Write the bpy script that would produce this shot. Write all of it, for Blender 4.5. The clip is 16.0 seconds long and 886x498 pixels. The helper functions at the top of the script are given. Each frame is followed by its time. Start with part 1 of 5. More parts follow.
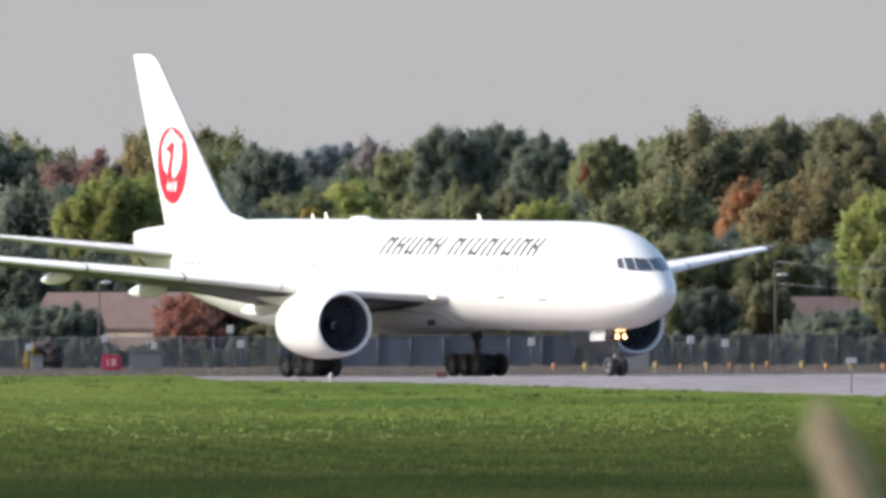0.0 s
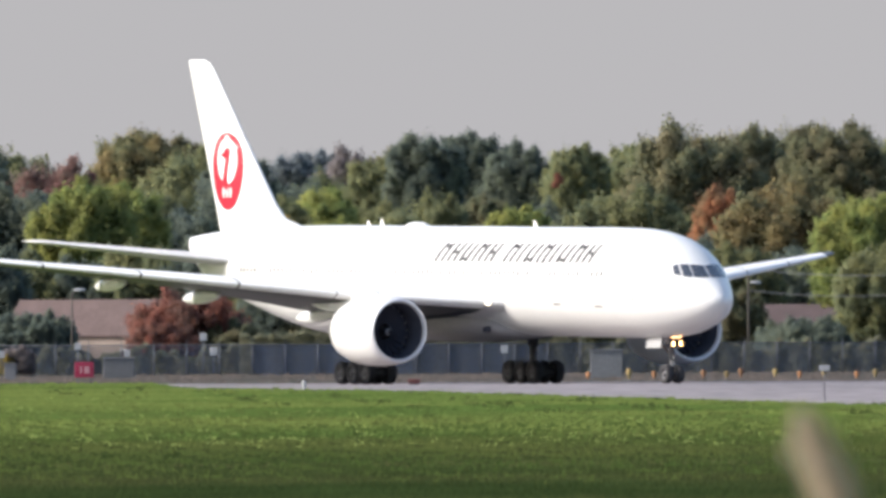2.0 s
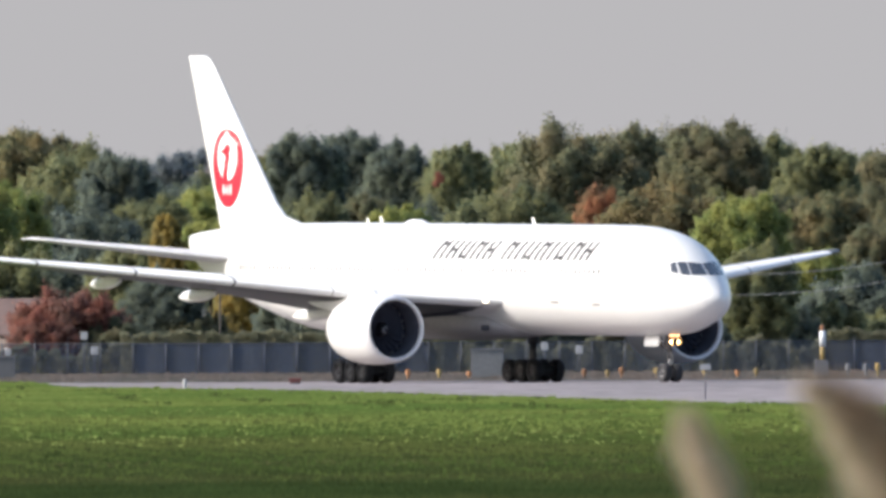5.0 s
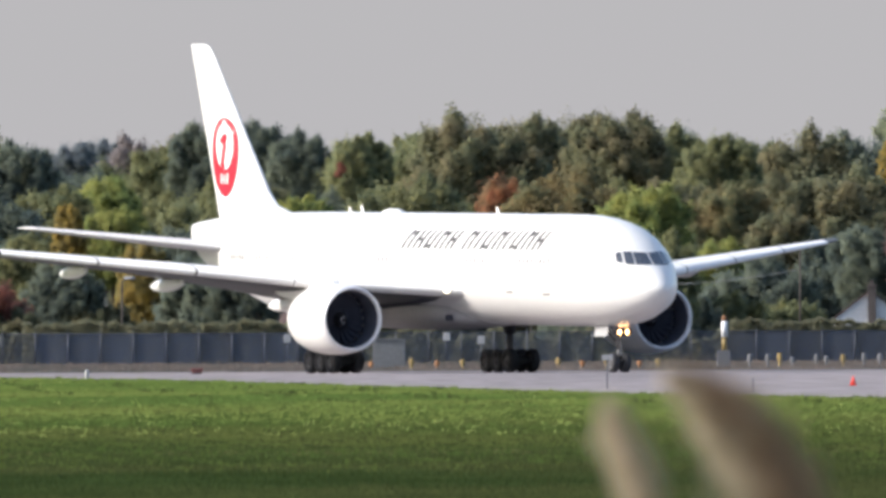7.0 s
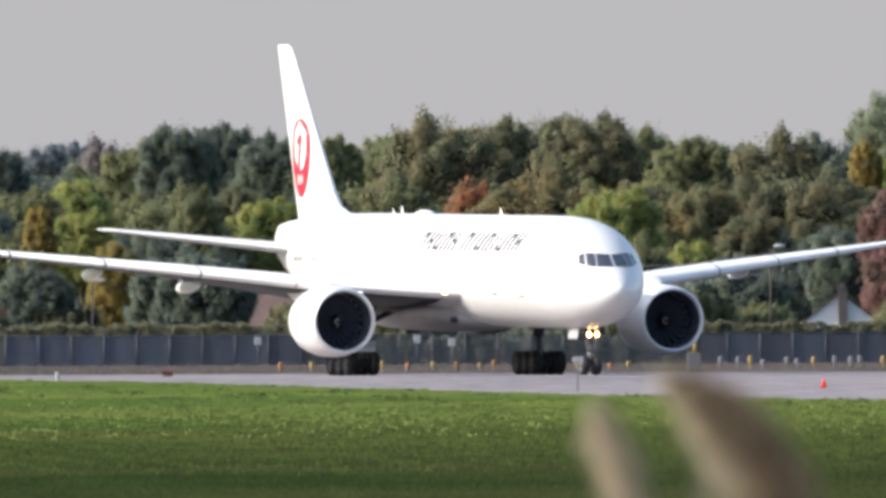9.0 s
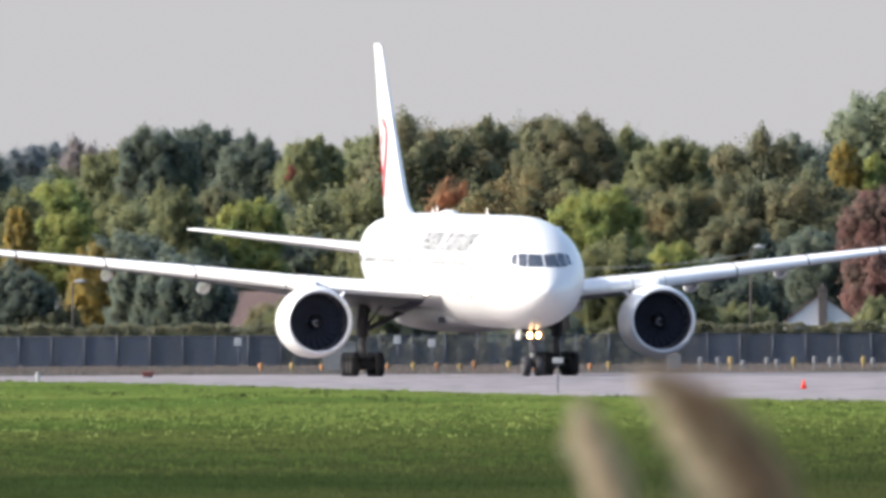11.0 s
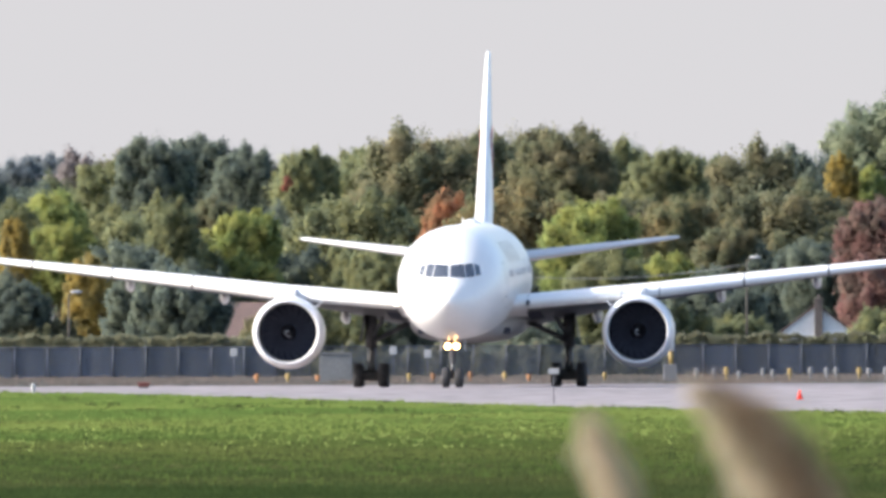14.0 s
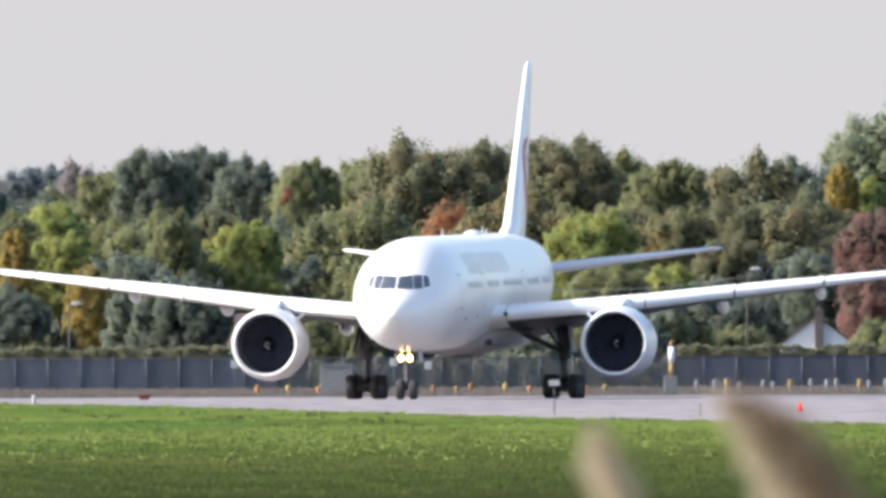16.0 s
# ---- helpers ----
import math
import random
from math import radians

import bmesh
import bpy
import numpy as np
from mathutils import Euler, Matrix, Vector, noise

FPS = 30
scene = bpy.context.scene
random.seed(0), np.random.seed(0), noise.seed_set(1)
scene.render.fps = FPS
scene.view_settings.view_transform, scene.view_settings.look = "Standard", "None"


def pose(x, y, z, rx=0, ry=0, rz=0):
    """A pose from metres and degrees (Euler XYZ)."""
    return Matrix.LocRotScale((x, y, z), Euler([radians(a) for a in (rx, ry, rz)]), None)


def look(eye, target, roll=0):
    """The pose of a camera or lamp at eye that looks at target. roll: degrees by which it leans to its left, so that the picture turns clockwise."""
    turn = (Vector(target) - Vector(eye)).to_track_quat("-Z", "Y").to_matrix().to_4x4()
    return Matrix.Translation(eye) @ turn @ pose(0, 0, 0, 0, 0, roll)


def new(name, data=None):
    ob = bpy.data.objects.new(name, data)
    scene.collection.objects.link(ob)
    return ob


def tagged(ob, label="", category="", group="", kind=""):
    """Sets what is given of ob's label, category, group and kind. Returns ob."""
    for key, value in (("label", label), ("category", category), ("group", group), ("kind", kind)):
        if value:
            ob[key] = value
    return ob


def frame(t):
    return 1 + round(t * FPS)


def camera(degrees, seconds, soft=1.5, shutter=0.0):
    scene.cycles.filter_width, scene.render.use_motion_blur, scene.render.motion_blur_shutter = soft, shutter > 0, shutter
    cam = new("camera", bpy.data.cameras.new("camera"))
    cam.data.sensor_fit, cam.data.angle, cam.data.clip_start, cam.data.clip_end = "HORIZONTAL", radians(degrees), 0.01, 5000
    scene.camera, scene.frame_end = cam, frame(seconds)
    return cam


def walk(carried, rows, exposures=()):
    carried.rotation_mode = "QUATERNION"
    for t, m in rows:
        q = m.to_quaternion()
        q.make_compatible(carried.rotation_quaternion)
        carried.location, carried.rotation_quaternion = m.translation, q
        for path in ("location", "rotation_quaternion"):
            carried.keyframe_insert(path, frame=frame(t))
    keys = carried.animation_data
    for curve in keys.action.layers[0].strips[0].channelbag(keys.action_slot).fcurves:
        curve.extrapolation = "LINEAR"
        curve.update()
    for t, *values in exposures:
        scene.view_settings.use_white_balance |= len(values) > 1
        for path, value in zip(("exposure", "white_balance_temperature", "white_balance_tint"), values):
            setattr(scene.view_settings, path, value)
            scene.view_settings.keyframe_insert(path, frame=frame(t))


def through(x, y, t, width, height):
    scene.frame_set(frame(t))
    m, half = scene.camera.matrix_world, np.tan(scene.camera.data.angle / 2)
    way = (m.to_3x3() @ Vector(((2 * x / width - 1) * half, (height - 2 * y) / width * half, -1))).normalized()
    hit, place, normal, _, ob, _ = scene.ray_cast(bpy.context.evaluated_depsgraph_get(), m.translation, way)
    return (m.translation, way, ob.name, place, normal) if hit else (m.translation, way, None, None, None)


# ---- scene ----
F_PX, EYE, LEAN = 42485, 1.66, -0.252
# seconds, pan to the right and tilt upwards in degrees
PAN = [
    (0, -0.6956, 0.2355), (0.5, -0.6848, 0.2413), (1, -0.6691, 0.2375), (1.5, -0.6462, 0.2395), (2, -0.6312, 0.2531),
    (2.5, -0.6141, 0.2505), (3, -0.5678, 0.2476), (3.5, -0.4999, 0.2481), (4, -0.4334, 0.2473), (4.2, -0.4120, 0.2500), (6.3, -0.2240, 0.2425), (6.5, -0.1943, 0.2348),
    (7, -0.1129, 0.2254), (7.5, -0.0562, 0.2266), (8, -0.0494, 0.2259), (8.5, -0.0468, 0.2287), (10.8, -0.0033, 0.2323), (11, 0.0048, 0.2323),
    (11.5, 0.0186, 0.2316), (12, 0.0190, 0.2320), (12.5, 0.0200, 0.2357), (13, 0.0175, 0.2372), (13.5, 0.0185, 0.2439),
    (14, 0.0146, 0.2578), (14.5, 0.0103, 0.2738), (15, 0.0125, 0.2887), (15.5, 0.0110, 0.2891), (16, 0.0135, 0.2857)]
# seconds, main gear's place on the ground, heading away from the line towards the viewer
TAXI = [
    (0, -19.66, 1383.40, 29.89), (0.5, -18.41, 1381.26, 29.73), (1, -17.20, 1379.13, 29.68), (1.5, -15.99, 1377.02, 29.64),
    (2, -14.80, 1374.92, 29.56), (2.5, -13.61, 1372.83, 29.54), (3, -12.42, 1370.76, 29.49), (3.5, -11.29, 1368.73, 29.39),
    (4, -10.18, 1366.73, 29.33), (6.5, -4.82, 1356.79, 26.45), (7, -3.88, 1354.82, 25.11), (7.5, -3.02, 1352.88, 23.60),
    (8, -2.22, 1350.95, 21.84), (8.5, -1.50, 1349.03, 19.93), (11, 1.02, 1339.21, 8.80), (11.5, 1.33, 1337.26, 6.70),
    (12, 1.56, 1335.37, 4.63), (12.5, 1.71, 1333.55, 2.72), (13, 1.80, 1331.81, 0.95), (13.5, 1.83, 1330.14, -0.73),
    (14, 1.82, 1328.55, -2.21), (14.5, 1.75, 1327.01, -3.65), (15, 1.70, 1325.53, -4.94), (15.5, 1.60, 1324.08, -6.25),
    (16, 1.52, 1322.65, -7.10)]

cam = camera(2 * math.degrees(math.atan(784 / F_PX)), 16.0, soft=3.5)
cam.data.dof.use_dof = True
cam.data.dof.focus_distance = 1340.0
cam.data.dof.aperture_fstop = 36.0
EXPOSURES = [(0, 0.74), (8.5, 0.75), (11, 0.99), (12.5, 1.20), (14.5, 1.26), (16, 1.23)]
walk(cam, [(t, pose(0, 0, EYE, 90 + tilt, 0, -pan) @ pose(0, 0, 0, 0, 0, LEAN)) for t, pan, tilt in PAN], EXPOSURES)

# ---- world and sun ----
SUN = Vector((-0.84, -0.12, 0.50)).normalized()
world = bpy.data.worlds.new("hazy_sky")
scene.world = world
world.use_nodes = True
wn = world.node_tree.nodes
wl = world.node_tree.links
wn.clear()
w_out = wn.new("ShaderNodeOutputWorld")
w_sky = wn.new("ShaderNodeTexSky")
w_sky.sky_type = "NISHITA"
w_sky.sun_disc = False
w_sky.sun_elevation = math.asin(SUN.z)
w_sky.sun_rotation = math.atan2(SUN.x, SUN.y)
w_sky.dust_density = 2.5
w_bg = wn.new("ShaderNodeBackground")
w_bg.inputs["Strength"].default_value = 0.15
w_haze = wn.new("ShaderNodeBackground")
w_haze.inputs["Color"].default_value = (0.527, 0.517, 0.534, 1)
w_haze.inputs["Strength"].default_value = 0.565
w_co = wn.new("ShaderNodeTexCoord")
w_xyz = wn.new("ShaderNodeSeparateXYZ")
w_map = wn.new("ShaderNodeMapRange")
w_map.inputs["From Min"].default_value = 0.02
w_map.inputs["From Max"].default_value = 0.10
w_mix = wn.new("ShaderNodeMixShader")
wl.new(w_co.outputs["Generated"], w_xyz.inputs[0])
wl.new(w_xyz.outputs["Z"], w_map.inputs["Value"])
wl.new(w_map.outputs[0], w_mix.inputs[0])
wl.new(w_haze.outputs[0], w_mix.inputs[1])
wl.new(w_sky.outputs[0], w_bg.inputs["Color"])
wl.new(w_bg.outputs[0], w_mix.inputs[2])
wl.new(w_mix.outputs[0], w_out.inputs[0])

sun_data = bpy.data.lights.new("sun", "SUN")
sun_data.energy, sun_data.angle, sun_data.color = 3.4, radians(0.6), (1.0, 0.95, 0.87)
sun = new("sun", sun_data)
sun.matrix_world = look(SUN * 300, (0, 0, 0))


# ---- materials ----
def material(name, color, rough=0.6, metal=0.0, vary=0.12, scale=2.0, fine=25.0, bump=0.0, second=None, island=0.0, obj=0.0,
             glow=None, translucent=0.0, stretch=None, coat=0.0, patch=None, spec=0.5):
    """A node material: two scales of noise over the base colour, optional second colour, relief, per-piece variation."""
    m = bpy.data.materials.new(name)
    m.use_nodes = True
    n, l = m.node_tree.nodes, m.node_tree.links
    b = n["Principled BSDF"]
    b.inputs["Roughness"].default_value = rough
    b.inputs["Metallic"].default_value = metal
    b.inputs["Specular IOR Level"].default_value = spec
    b.inputs["Coat Weight"].default_value = coat
    co = n.new("ShaderNodeTexCoord")
    src = co.outputs["Object"]
    if stretch:
        mp = n.new("ShaderNodeMapping")
        mp.inputs["Scale"].default_value = stretch
        l.new(src, mp.inputs["Vector"])
        src = mp.outputs[0]
    big, small = n.new("ShaderNodeTexNoise"), n.new("ShaderNodeTexNoise")
    for node, sc in ((big, scale), (small, fine)):
        node.inputs["Scale"].default_value = sc
        node.inputs["Detail"].default_value = 4
        l.new(src, node.inputs["Vector"])
    tone = n.new("ShaderNodeMapRange")
    tone.inputs["From Min"].default_value, tone.inputs["From Max"].default_value = 0.3, 0.7
    tone.inputs["To Min"].default_value, tone.inputs["To Max"].default_value = 1 - vary, 1 + vary
    l.new(small.outputs["Fac"], tone.inputs["Value"])
    ramp = n.new("ShaderNodeMapRange")
    lo, hi = patch or (0.35, 0.65)
    ramp.inputs["From Min"].default_value, ramp.inputs["From Max"].default_value = lo, hi
    l.new(big.outputs["Fac"], ramp.inputs["Value"])
    mix = n.new("ShaderNodeMix")
    mix.data_type = "RGBA"
    mix.inputs["A"].default_value = (*color, 1)
    mix.inputs["B"].default_value = (*(second or [c * (1 - vary) for c in color]), 1)
    l.new(ramp.outputs[0], mix.inputs["Factor"])
    mul = n.new("ShaderNodeVectorMath")
    mul.operation = "SCALE"
    l.new(mix.outputs["Result"], mul.inputs[0])
    l.new(tone.outputs[0], mul.inputs["Scale"])
    out = mul.outputs[0]
    for amount, kind in ((island, "ShaderNodeNewGeometry"), (obj, "ShaderNodeObjectInfo")):
        if amount:
            g = n.new(kind)
            r = n.new("ShaderNodeMapRange")
            r.inputs["To Min"].default_value, r.inputs["To Max"].default_value = 1 - amount, 1 + amount
            l.new(g.outputs["Random Per Island" if kind.endswith("Geometry") else "Random"], r.inputs["Value"])
            k = n.new("ShaderNodeVectorMath")
            k.operation = "SCALE"
            l.new(out, k.inputs[0])
            l.new(r.outputs[0], k.inputs["Scale"])
            out = k.outputs[0]
    l.new(out, b.inputs["Base Color"])
    if bump:
        bp = n.new("ShaderNodeBump")
        bp.inputs["Strength"].default_value = bump
        bp.inputs["Distance"].default_value = 0.05
        l.new(small.outputs["Fac"], bp.inputs["Height"])
        l.new(bp.outputs[0], b.inputs["Normal"])
    if glow:
        b.inputs["Emission Color"].default_value = (*glow[:3], 1)
        b.inputs["Emission Strength"].default_value = glow[3]
    if translucent:
        tr, ms = n.new("ShaderNodeBsdfTranslucent"), n.new("ShaderNodeMixShader")
        l.new(out, tr.inputs["Color"])
        ms.inputs[0].default_value = translucent
        l.new(b.outputs[0], ms.inputs[1])
        l.new(tr.outputs[0], ms.inputs[2])
        l.new(ms.outputs[0], n["Material Output"].inputs[0])
    return m


M_WHITE = material("white_aircraft_paint", (0.72, 0.72, 0.725), 0.32, 0, 0.03, 0.35, 6, coat=0.12)
# Belly grey is darkened to take in the shade of the underside.
M_BELLY = material("underside_shade_grey", (0.38, 0.38, 0.395), 0.4, 0, 0.10, 0.35, 5)
M_HOOD = material("dark_lamp_hood", (0.03, 0.03, 0.034), 0.6, 0.2, 0.1, 2, 10)
# Wing grey is set far below its paint to hold the underside's shade.
M_WING = material("wing_grey_with_shade", (0.095, 0.098, 0.106), 0.5, 0, 0.06, 0.5, 6, spec=0.3)
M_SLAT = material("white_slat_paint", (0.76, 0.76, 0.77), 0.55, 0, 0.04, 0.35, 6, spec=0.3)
M_TAIL = material("pale_grey_tailplane_paint", (0.56, 0.56, 0.58), 0.5, 0, 0.05, 0.5, 6, spec=0.3)
M_LIP = material("pale_metal_lip", (0.74, 0.74, 0.77), 0.4, 0.3, 0.05, 1, 12)
# Intake and fan colours are lifted to blue-grey to carry haze.
M_INTAKE = material("dark_intake_lining", (0.080, 0.085, 0.110), 0.9, 0.0, 0.15, 2, 20, spec=0.1)
M_BLADE = material("dark_fan_blade", (0.054, 0.058, 0.080), 0.95, 0.0, 0.15, 2, 20, spec=0.1)
M_SPIN = material("spinner_grey", (0.02, 0.02, 0.026), 0.4, 0.2, 0.1, 2, 10)
M_SWIRL = material("pale_spiral_mark", (0.36, 0.36, 0.39), 0.5, 0, 0.05)
M_GLASS = material("dark_cockpit_glass", (0.05, 0.058, 0.075), 0.08, 0, 0.1, 1, 4, coat=1.0, spec=1.0)
M_PANE = material("cabin_window_glass", (0.14, 0.144, 0.155), 0.45, 0, 0.1, 1, 4, obj=0.15)
M_PANE_PALE = material("paler_cabin_window", (0.57, 0.57, 0.585), 0.4, 0, 0.06, 1, 4, obj=0.1)
M_RED = material("red_tail_paint", (0.46, 0.008, 0.03), 0.35, 0, 0.06, 1, 8)
M_TITLE = material("grey_title_paint", (0.085, 0.085, 0.092), 0.8, 0, 0.1, 1, 8, spec=0.1)
M_SEAM = material("grey_door_seam", (0.20, 0.20, 0.21), 0.5, 0, 0.1, 1, 8)
M_STRUT = material("grey_gear_paint", (0.13, 0.13, 0.14), 0.45, 0.3, 0.15, 2, 12)
M_TYRE = material("black_tyre_rubber", (0.036, 0.036, 0.042), 0.85, 0, 0.25, 3, 20)
M_HUB = material("wheel_hub_metal", (0.10, 0.10, 0.11), 0.5, 0.4, 0.15, 3, 20)
M_BRAKE = material("dark_brake_metal", (0.04, 0.04, 0.042), 0.7, 0.2, 0.2, 3, 20)
M_HOT = material("scorched_nozzle_metal", (0.20, 0.18, 0.16), 0.35, 0.8, 0.2, 2, 14)
M_LAMP = material("lit_landing_light", (0.9, 0.85, 0.75), 0.3, 0, 0.02, glow=(1.0, 0.58, 0.24, 8.0))
M_TAXI = material("lit_taxi_light", (0.9, 0.8, 0.65), 0.3, 0, 0.02, glow=(1.0, 0.52, 0.22, 2.6))
M_ROOTLAMP = material("lit_wing_root_light", (0.9, 0.85, 0.75), 0.3, 0, 0.02, glow=(1.0, 0.85, 0.6, 3.0))


# ---- mesh helpers ----
def finish(bm, smooth=True):
    bmesh.ops.recalc_face_normals(bm, faces=bm.faces)
    for f in bm.faces:
        f.smooth = smooth
    return bm


def mesh_object(name, bm, mats):
    me = bpy.data.meshes.new(name)
    bm.to_mesh(me)
    bm.free()
    for m in mats if isinstance(mats, (list, tuple)) else [mats]:
        me.materials.append(m)
    return new(name, me)


def part(name, bm, mats, parent, label=""):
    ob = mesh_object(name, bm, mats)
    ob.parent = parent
    return tagged(ob, label)


def shared(name, me, parent, m, label=""):
    ob = new(name, me)
    ob.parent = parent
    ob.matrix_basis = m
    return tagged(ob, label)


def thing(name, label, category, group="", m=None):
    ob = new(name)
    ob.empty_display_size = 0.3
    if m is not None:
        ob.matrix_basis = m
    return tagged(ob, label, category, group)


def box(bm, size, at=(0, 0, 0), turn=None, bevel=0.0, mat=0):
    m = Matrix.Translation(at) @ (turn or Matrix()) @ Matrix.Diagonal((*size, 1))
    r = bmesh.ops.create_cube(bm, size=1, matrix=m)
    faces = list({f for v in r["verts"] for f in v.link_faces})
    if bevel:
        e = list({e for f in faces for e in f.edges})
        faces = bmesh.ops.bevel(bm, geom=e, offset=bevel, segments=1, affect="EDGES")["faces"] + [f for f in faces if f.is_valid]
    for f in faces:
        if f.is_valid:
            f.material_index = mat


def tube(bm, a, b, r1, r2=None, seg=10, mat=0):
    a, b = Vector(a), Vector(b)
    d = b - a
    m = Matrix.Translation((a + b) / 2) @ d.to_track_quat("Z", "Y").to_matrix().to_4x4()
    r = bmesh.ops.create_cone(bm, cap_ends=True, segments=seg, radius1=r1, radius2=r1 if r2 is None else r2, depth=d.length, matrix=m)
    for f in {f for v in r["verts"] for f in v.link_faces}:
        f.material_index = mat


def loft(bm, rings, caps=True, closed=True, mat=0):
    """Skin a list of rings of points."""
    vs = [[bm.verts.new(p) for p in ring] for ring in rings]
    n = len(rings[0])
    for a, b in zip(vs, vs[1:]):
        for i in range(n if closed else n - 1):
            j = (i + 1) % n
            bm.faces.new((a[i], a[j], b[j], b[i])).material_index = mat
    if caps:
        for ring in (vs[0], vs[-1]):
            bm.faces.new(ring).material_index = mat
    return vs


def lathe(bm, profile, at, axis="X", seg=40, mats=None):
    """Turn (distance, radius) pairs round an axis through at."""
    rings = []
    for d, r in profile:
        ring = []
        for k in range(seg):
            a = 2 * math.pi * k / seg
            p = (d, r * math.cos(a), r * math.sin(a)) if axis == "X" else (r * math.cos(a), d, r * math.sin(a))
            ring.append(Vector(p) + Vector(at))
        rings.append(ring)
    vs = [[bm.verts.new(p) for p in ring] for ring in rings]
    for q, (a, b) in enumerate(zip(vs, vs[1:])):
        for i in range(seg):
            j = (i + 1) % seg
            bm.faces.new((a[i], a[j], b[j], b[i])).material_index = mats[q] if mats else 0


# ---- aircraft: forward x, left y, up z; the main gear's centre on the ground is its origin ----
NOSE = 31.8
# distance from the nose, top, bottom, half width
BODY = [(0.0, 4.86, 4.66, 0.10), (0.12, 5.08, 4.46, 0.37), (0.45, 5.40, 4.10, 0.76), (1.0, 5.80, 3.72, 1.17), (1.6, 6.20, 3.44, 1.53),
        (2.3, 6.76, 3.21, 1.89), (3.0, 7.28, 3.03, 2.19), (4.0, 7.86, 2.81, 2.54), (5.5, 8.38, 2.68, 2.84), (7.5, 8.70, 2.61, 3.03),
        (10, 8.82, 2.60, 3.10), (16, 8.83, 2.60, 3.10), (24, 8.83, 2.60, 3.10), (32, 8.83, 2.60, 3.10), (40, 8.83, 2.55, 3.10),
        (43.5, 8.83, 2.48, 3.05), (47, 8.80, 2.72, 2.92), (51, 8.73, 3.40, 2.60), (55, 8.60, 4.28, 2.10), (58, 8.45, 5.02, 1.62),
        (60.5, 8.28, 5.85, 1.05), (62.2, 8.12, 6.70, 0.45), (63.0, 8.00, 7.10, 0.12)]


def rise(s):
    """The body stands slightly nose-down."""
    return 0.011 * (s - 12)


def smooth_lookup(s, k):
    """Catmull-Rom between the body's stations."""
    i = max(0, min(len(BODY) - 2, next((j for j in range(len(BODY) - 1) if BODY[j + 1][0] >= s), len(BODY) - 2)))
    s0, s1 = BODY[i][0], BODY[i + 1][0]
    u = (s - s0) / (s1 - s0)
    p0, p1 = BODY[i][k], BODY[i + 1][k]
    m0 = (p1 - BODY[i - 1][k]) / (s1 - BODY[i - 1][0]) * (s1 - s0) if i > 0 else p1 - p0
    m1 = (BODY[i + 2][k] - p0) / (BODY[i + 2][0] - s0) * (s1 - s0) if i + 2 < len(BODY) else p1 - p0
    return (2 * u**3 - 3 * u * u + 1) * p0 + (u**3 - 2 * u * u + u) * m0 + (3 * u * u - 2 * u**3) * p1 + (u**3 - u * u) * m1


def section(s):
    return smooth_lookup(s, 1) + rise(s), smooth_lookup(s, 2) + rise(s), smooth_lookup(s, 3)


def skin_y(s, z):
    """Half width of the body at that station and height."""
    top, bottom, w = section(s)
    c, h = (top + bottom) / 2, (top - bottom) / 2
    return w * math.sqrt(max(0.0, 1 - ((z - c) / h) ** 2))


def skin_s(y, z):
    """The station at which the nose's skin passes through (y, z)."""
    lo, hi = 0.0, 9.0
    for _ in range(40):
        mid = (lo + hi) / 2
        top, bottom, w = section(mid)
        inside = ((z - (top + bottom) / 2) / ((top - bottom) / 2)) ** 2 + (y / w) ** 2 < 1
        lo, hi = (lo, mid) if inside else (mid, hi)
    return hi


def plate(bm, outline, rings=3, mat=0):
    """A thin patch that follows its points; outline: a function of (u, v) in 0..1, and its count across and up."""
    fn, nu, nv = outline
    front = [[bm.verts.new(fn(i / nu, j / nv)) for j in range(nv + 1)] for i in range(nu + 1)]
    for i in range(nu):
        for j in range(nv):
            bm.faces.new((front[i][j], front[i + 1][j], front[i + 1][j + 1], front[i][j + 1])).material_index = mat


def flank_patch(side, s0, s1, z0, z1, slant=0.0, off=0.012, nu=2, nv=4):
    """Patch on the flank between stations and heights; slant leans it forward."""
    bm = bmesh.new()

    def fn(u, v):
        z = z0 + (z1 - z0) * v
        s = s0 + (s1 - s0) * u - slant * (z - z0)
        z += rise(s)
        return (NOSE - s, side * (skin_y(s, z) + off), z)
    plate(bm, (fn, nu, nv))
    return finish(bm)


def foil_half(u, thick):
    u = min(max(u, 0.0), 1.0)
    return thick * 10 * (0.2969 * math.sqrt(u) - 0.126 * u - 0.3516 * u * u + 0.2843 * u**3 - 0.1036 * u**4)


def foil(chord_front, chord, y, z, thick, upright=False, n=14, nose_up=0.0):
    """A closed wing section, x from the leading edge back."""
    pts = []
    for k in range(2 * n):
        up = k < n
        u = k / n if up else (2 * n - k) / n
        u = 0.5 - 0.5 * math.cos(math.pi * u)
        t = foil_half(u, thick)
        t = t if up else -t
        x = chord_front - chord * u
        pts.append((x, y + t, z) if upright else (x, y, z + t + 0.02 * chord * math.sin(math.pi * u) - nose_up * chord * u))
    return pts


aircraft = thing("airliner", "white twin-engine wide-body airliner taxiing with landing lights on", "aeroplane")


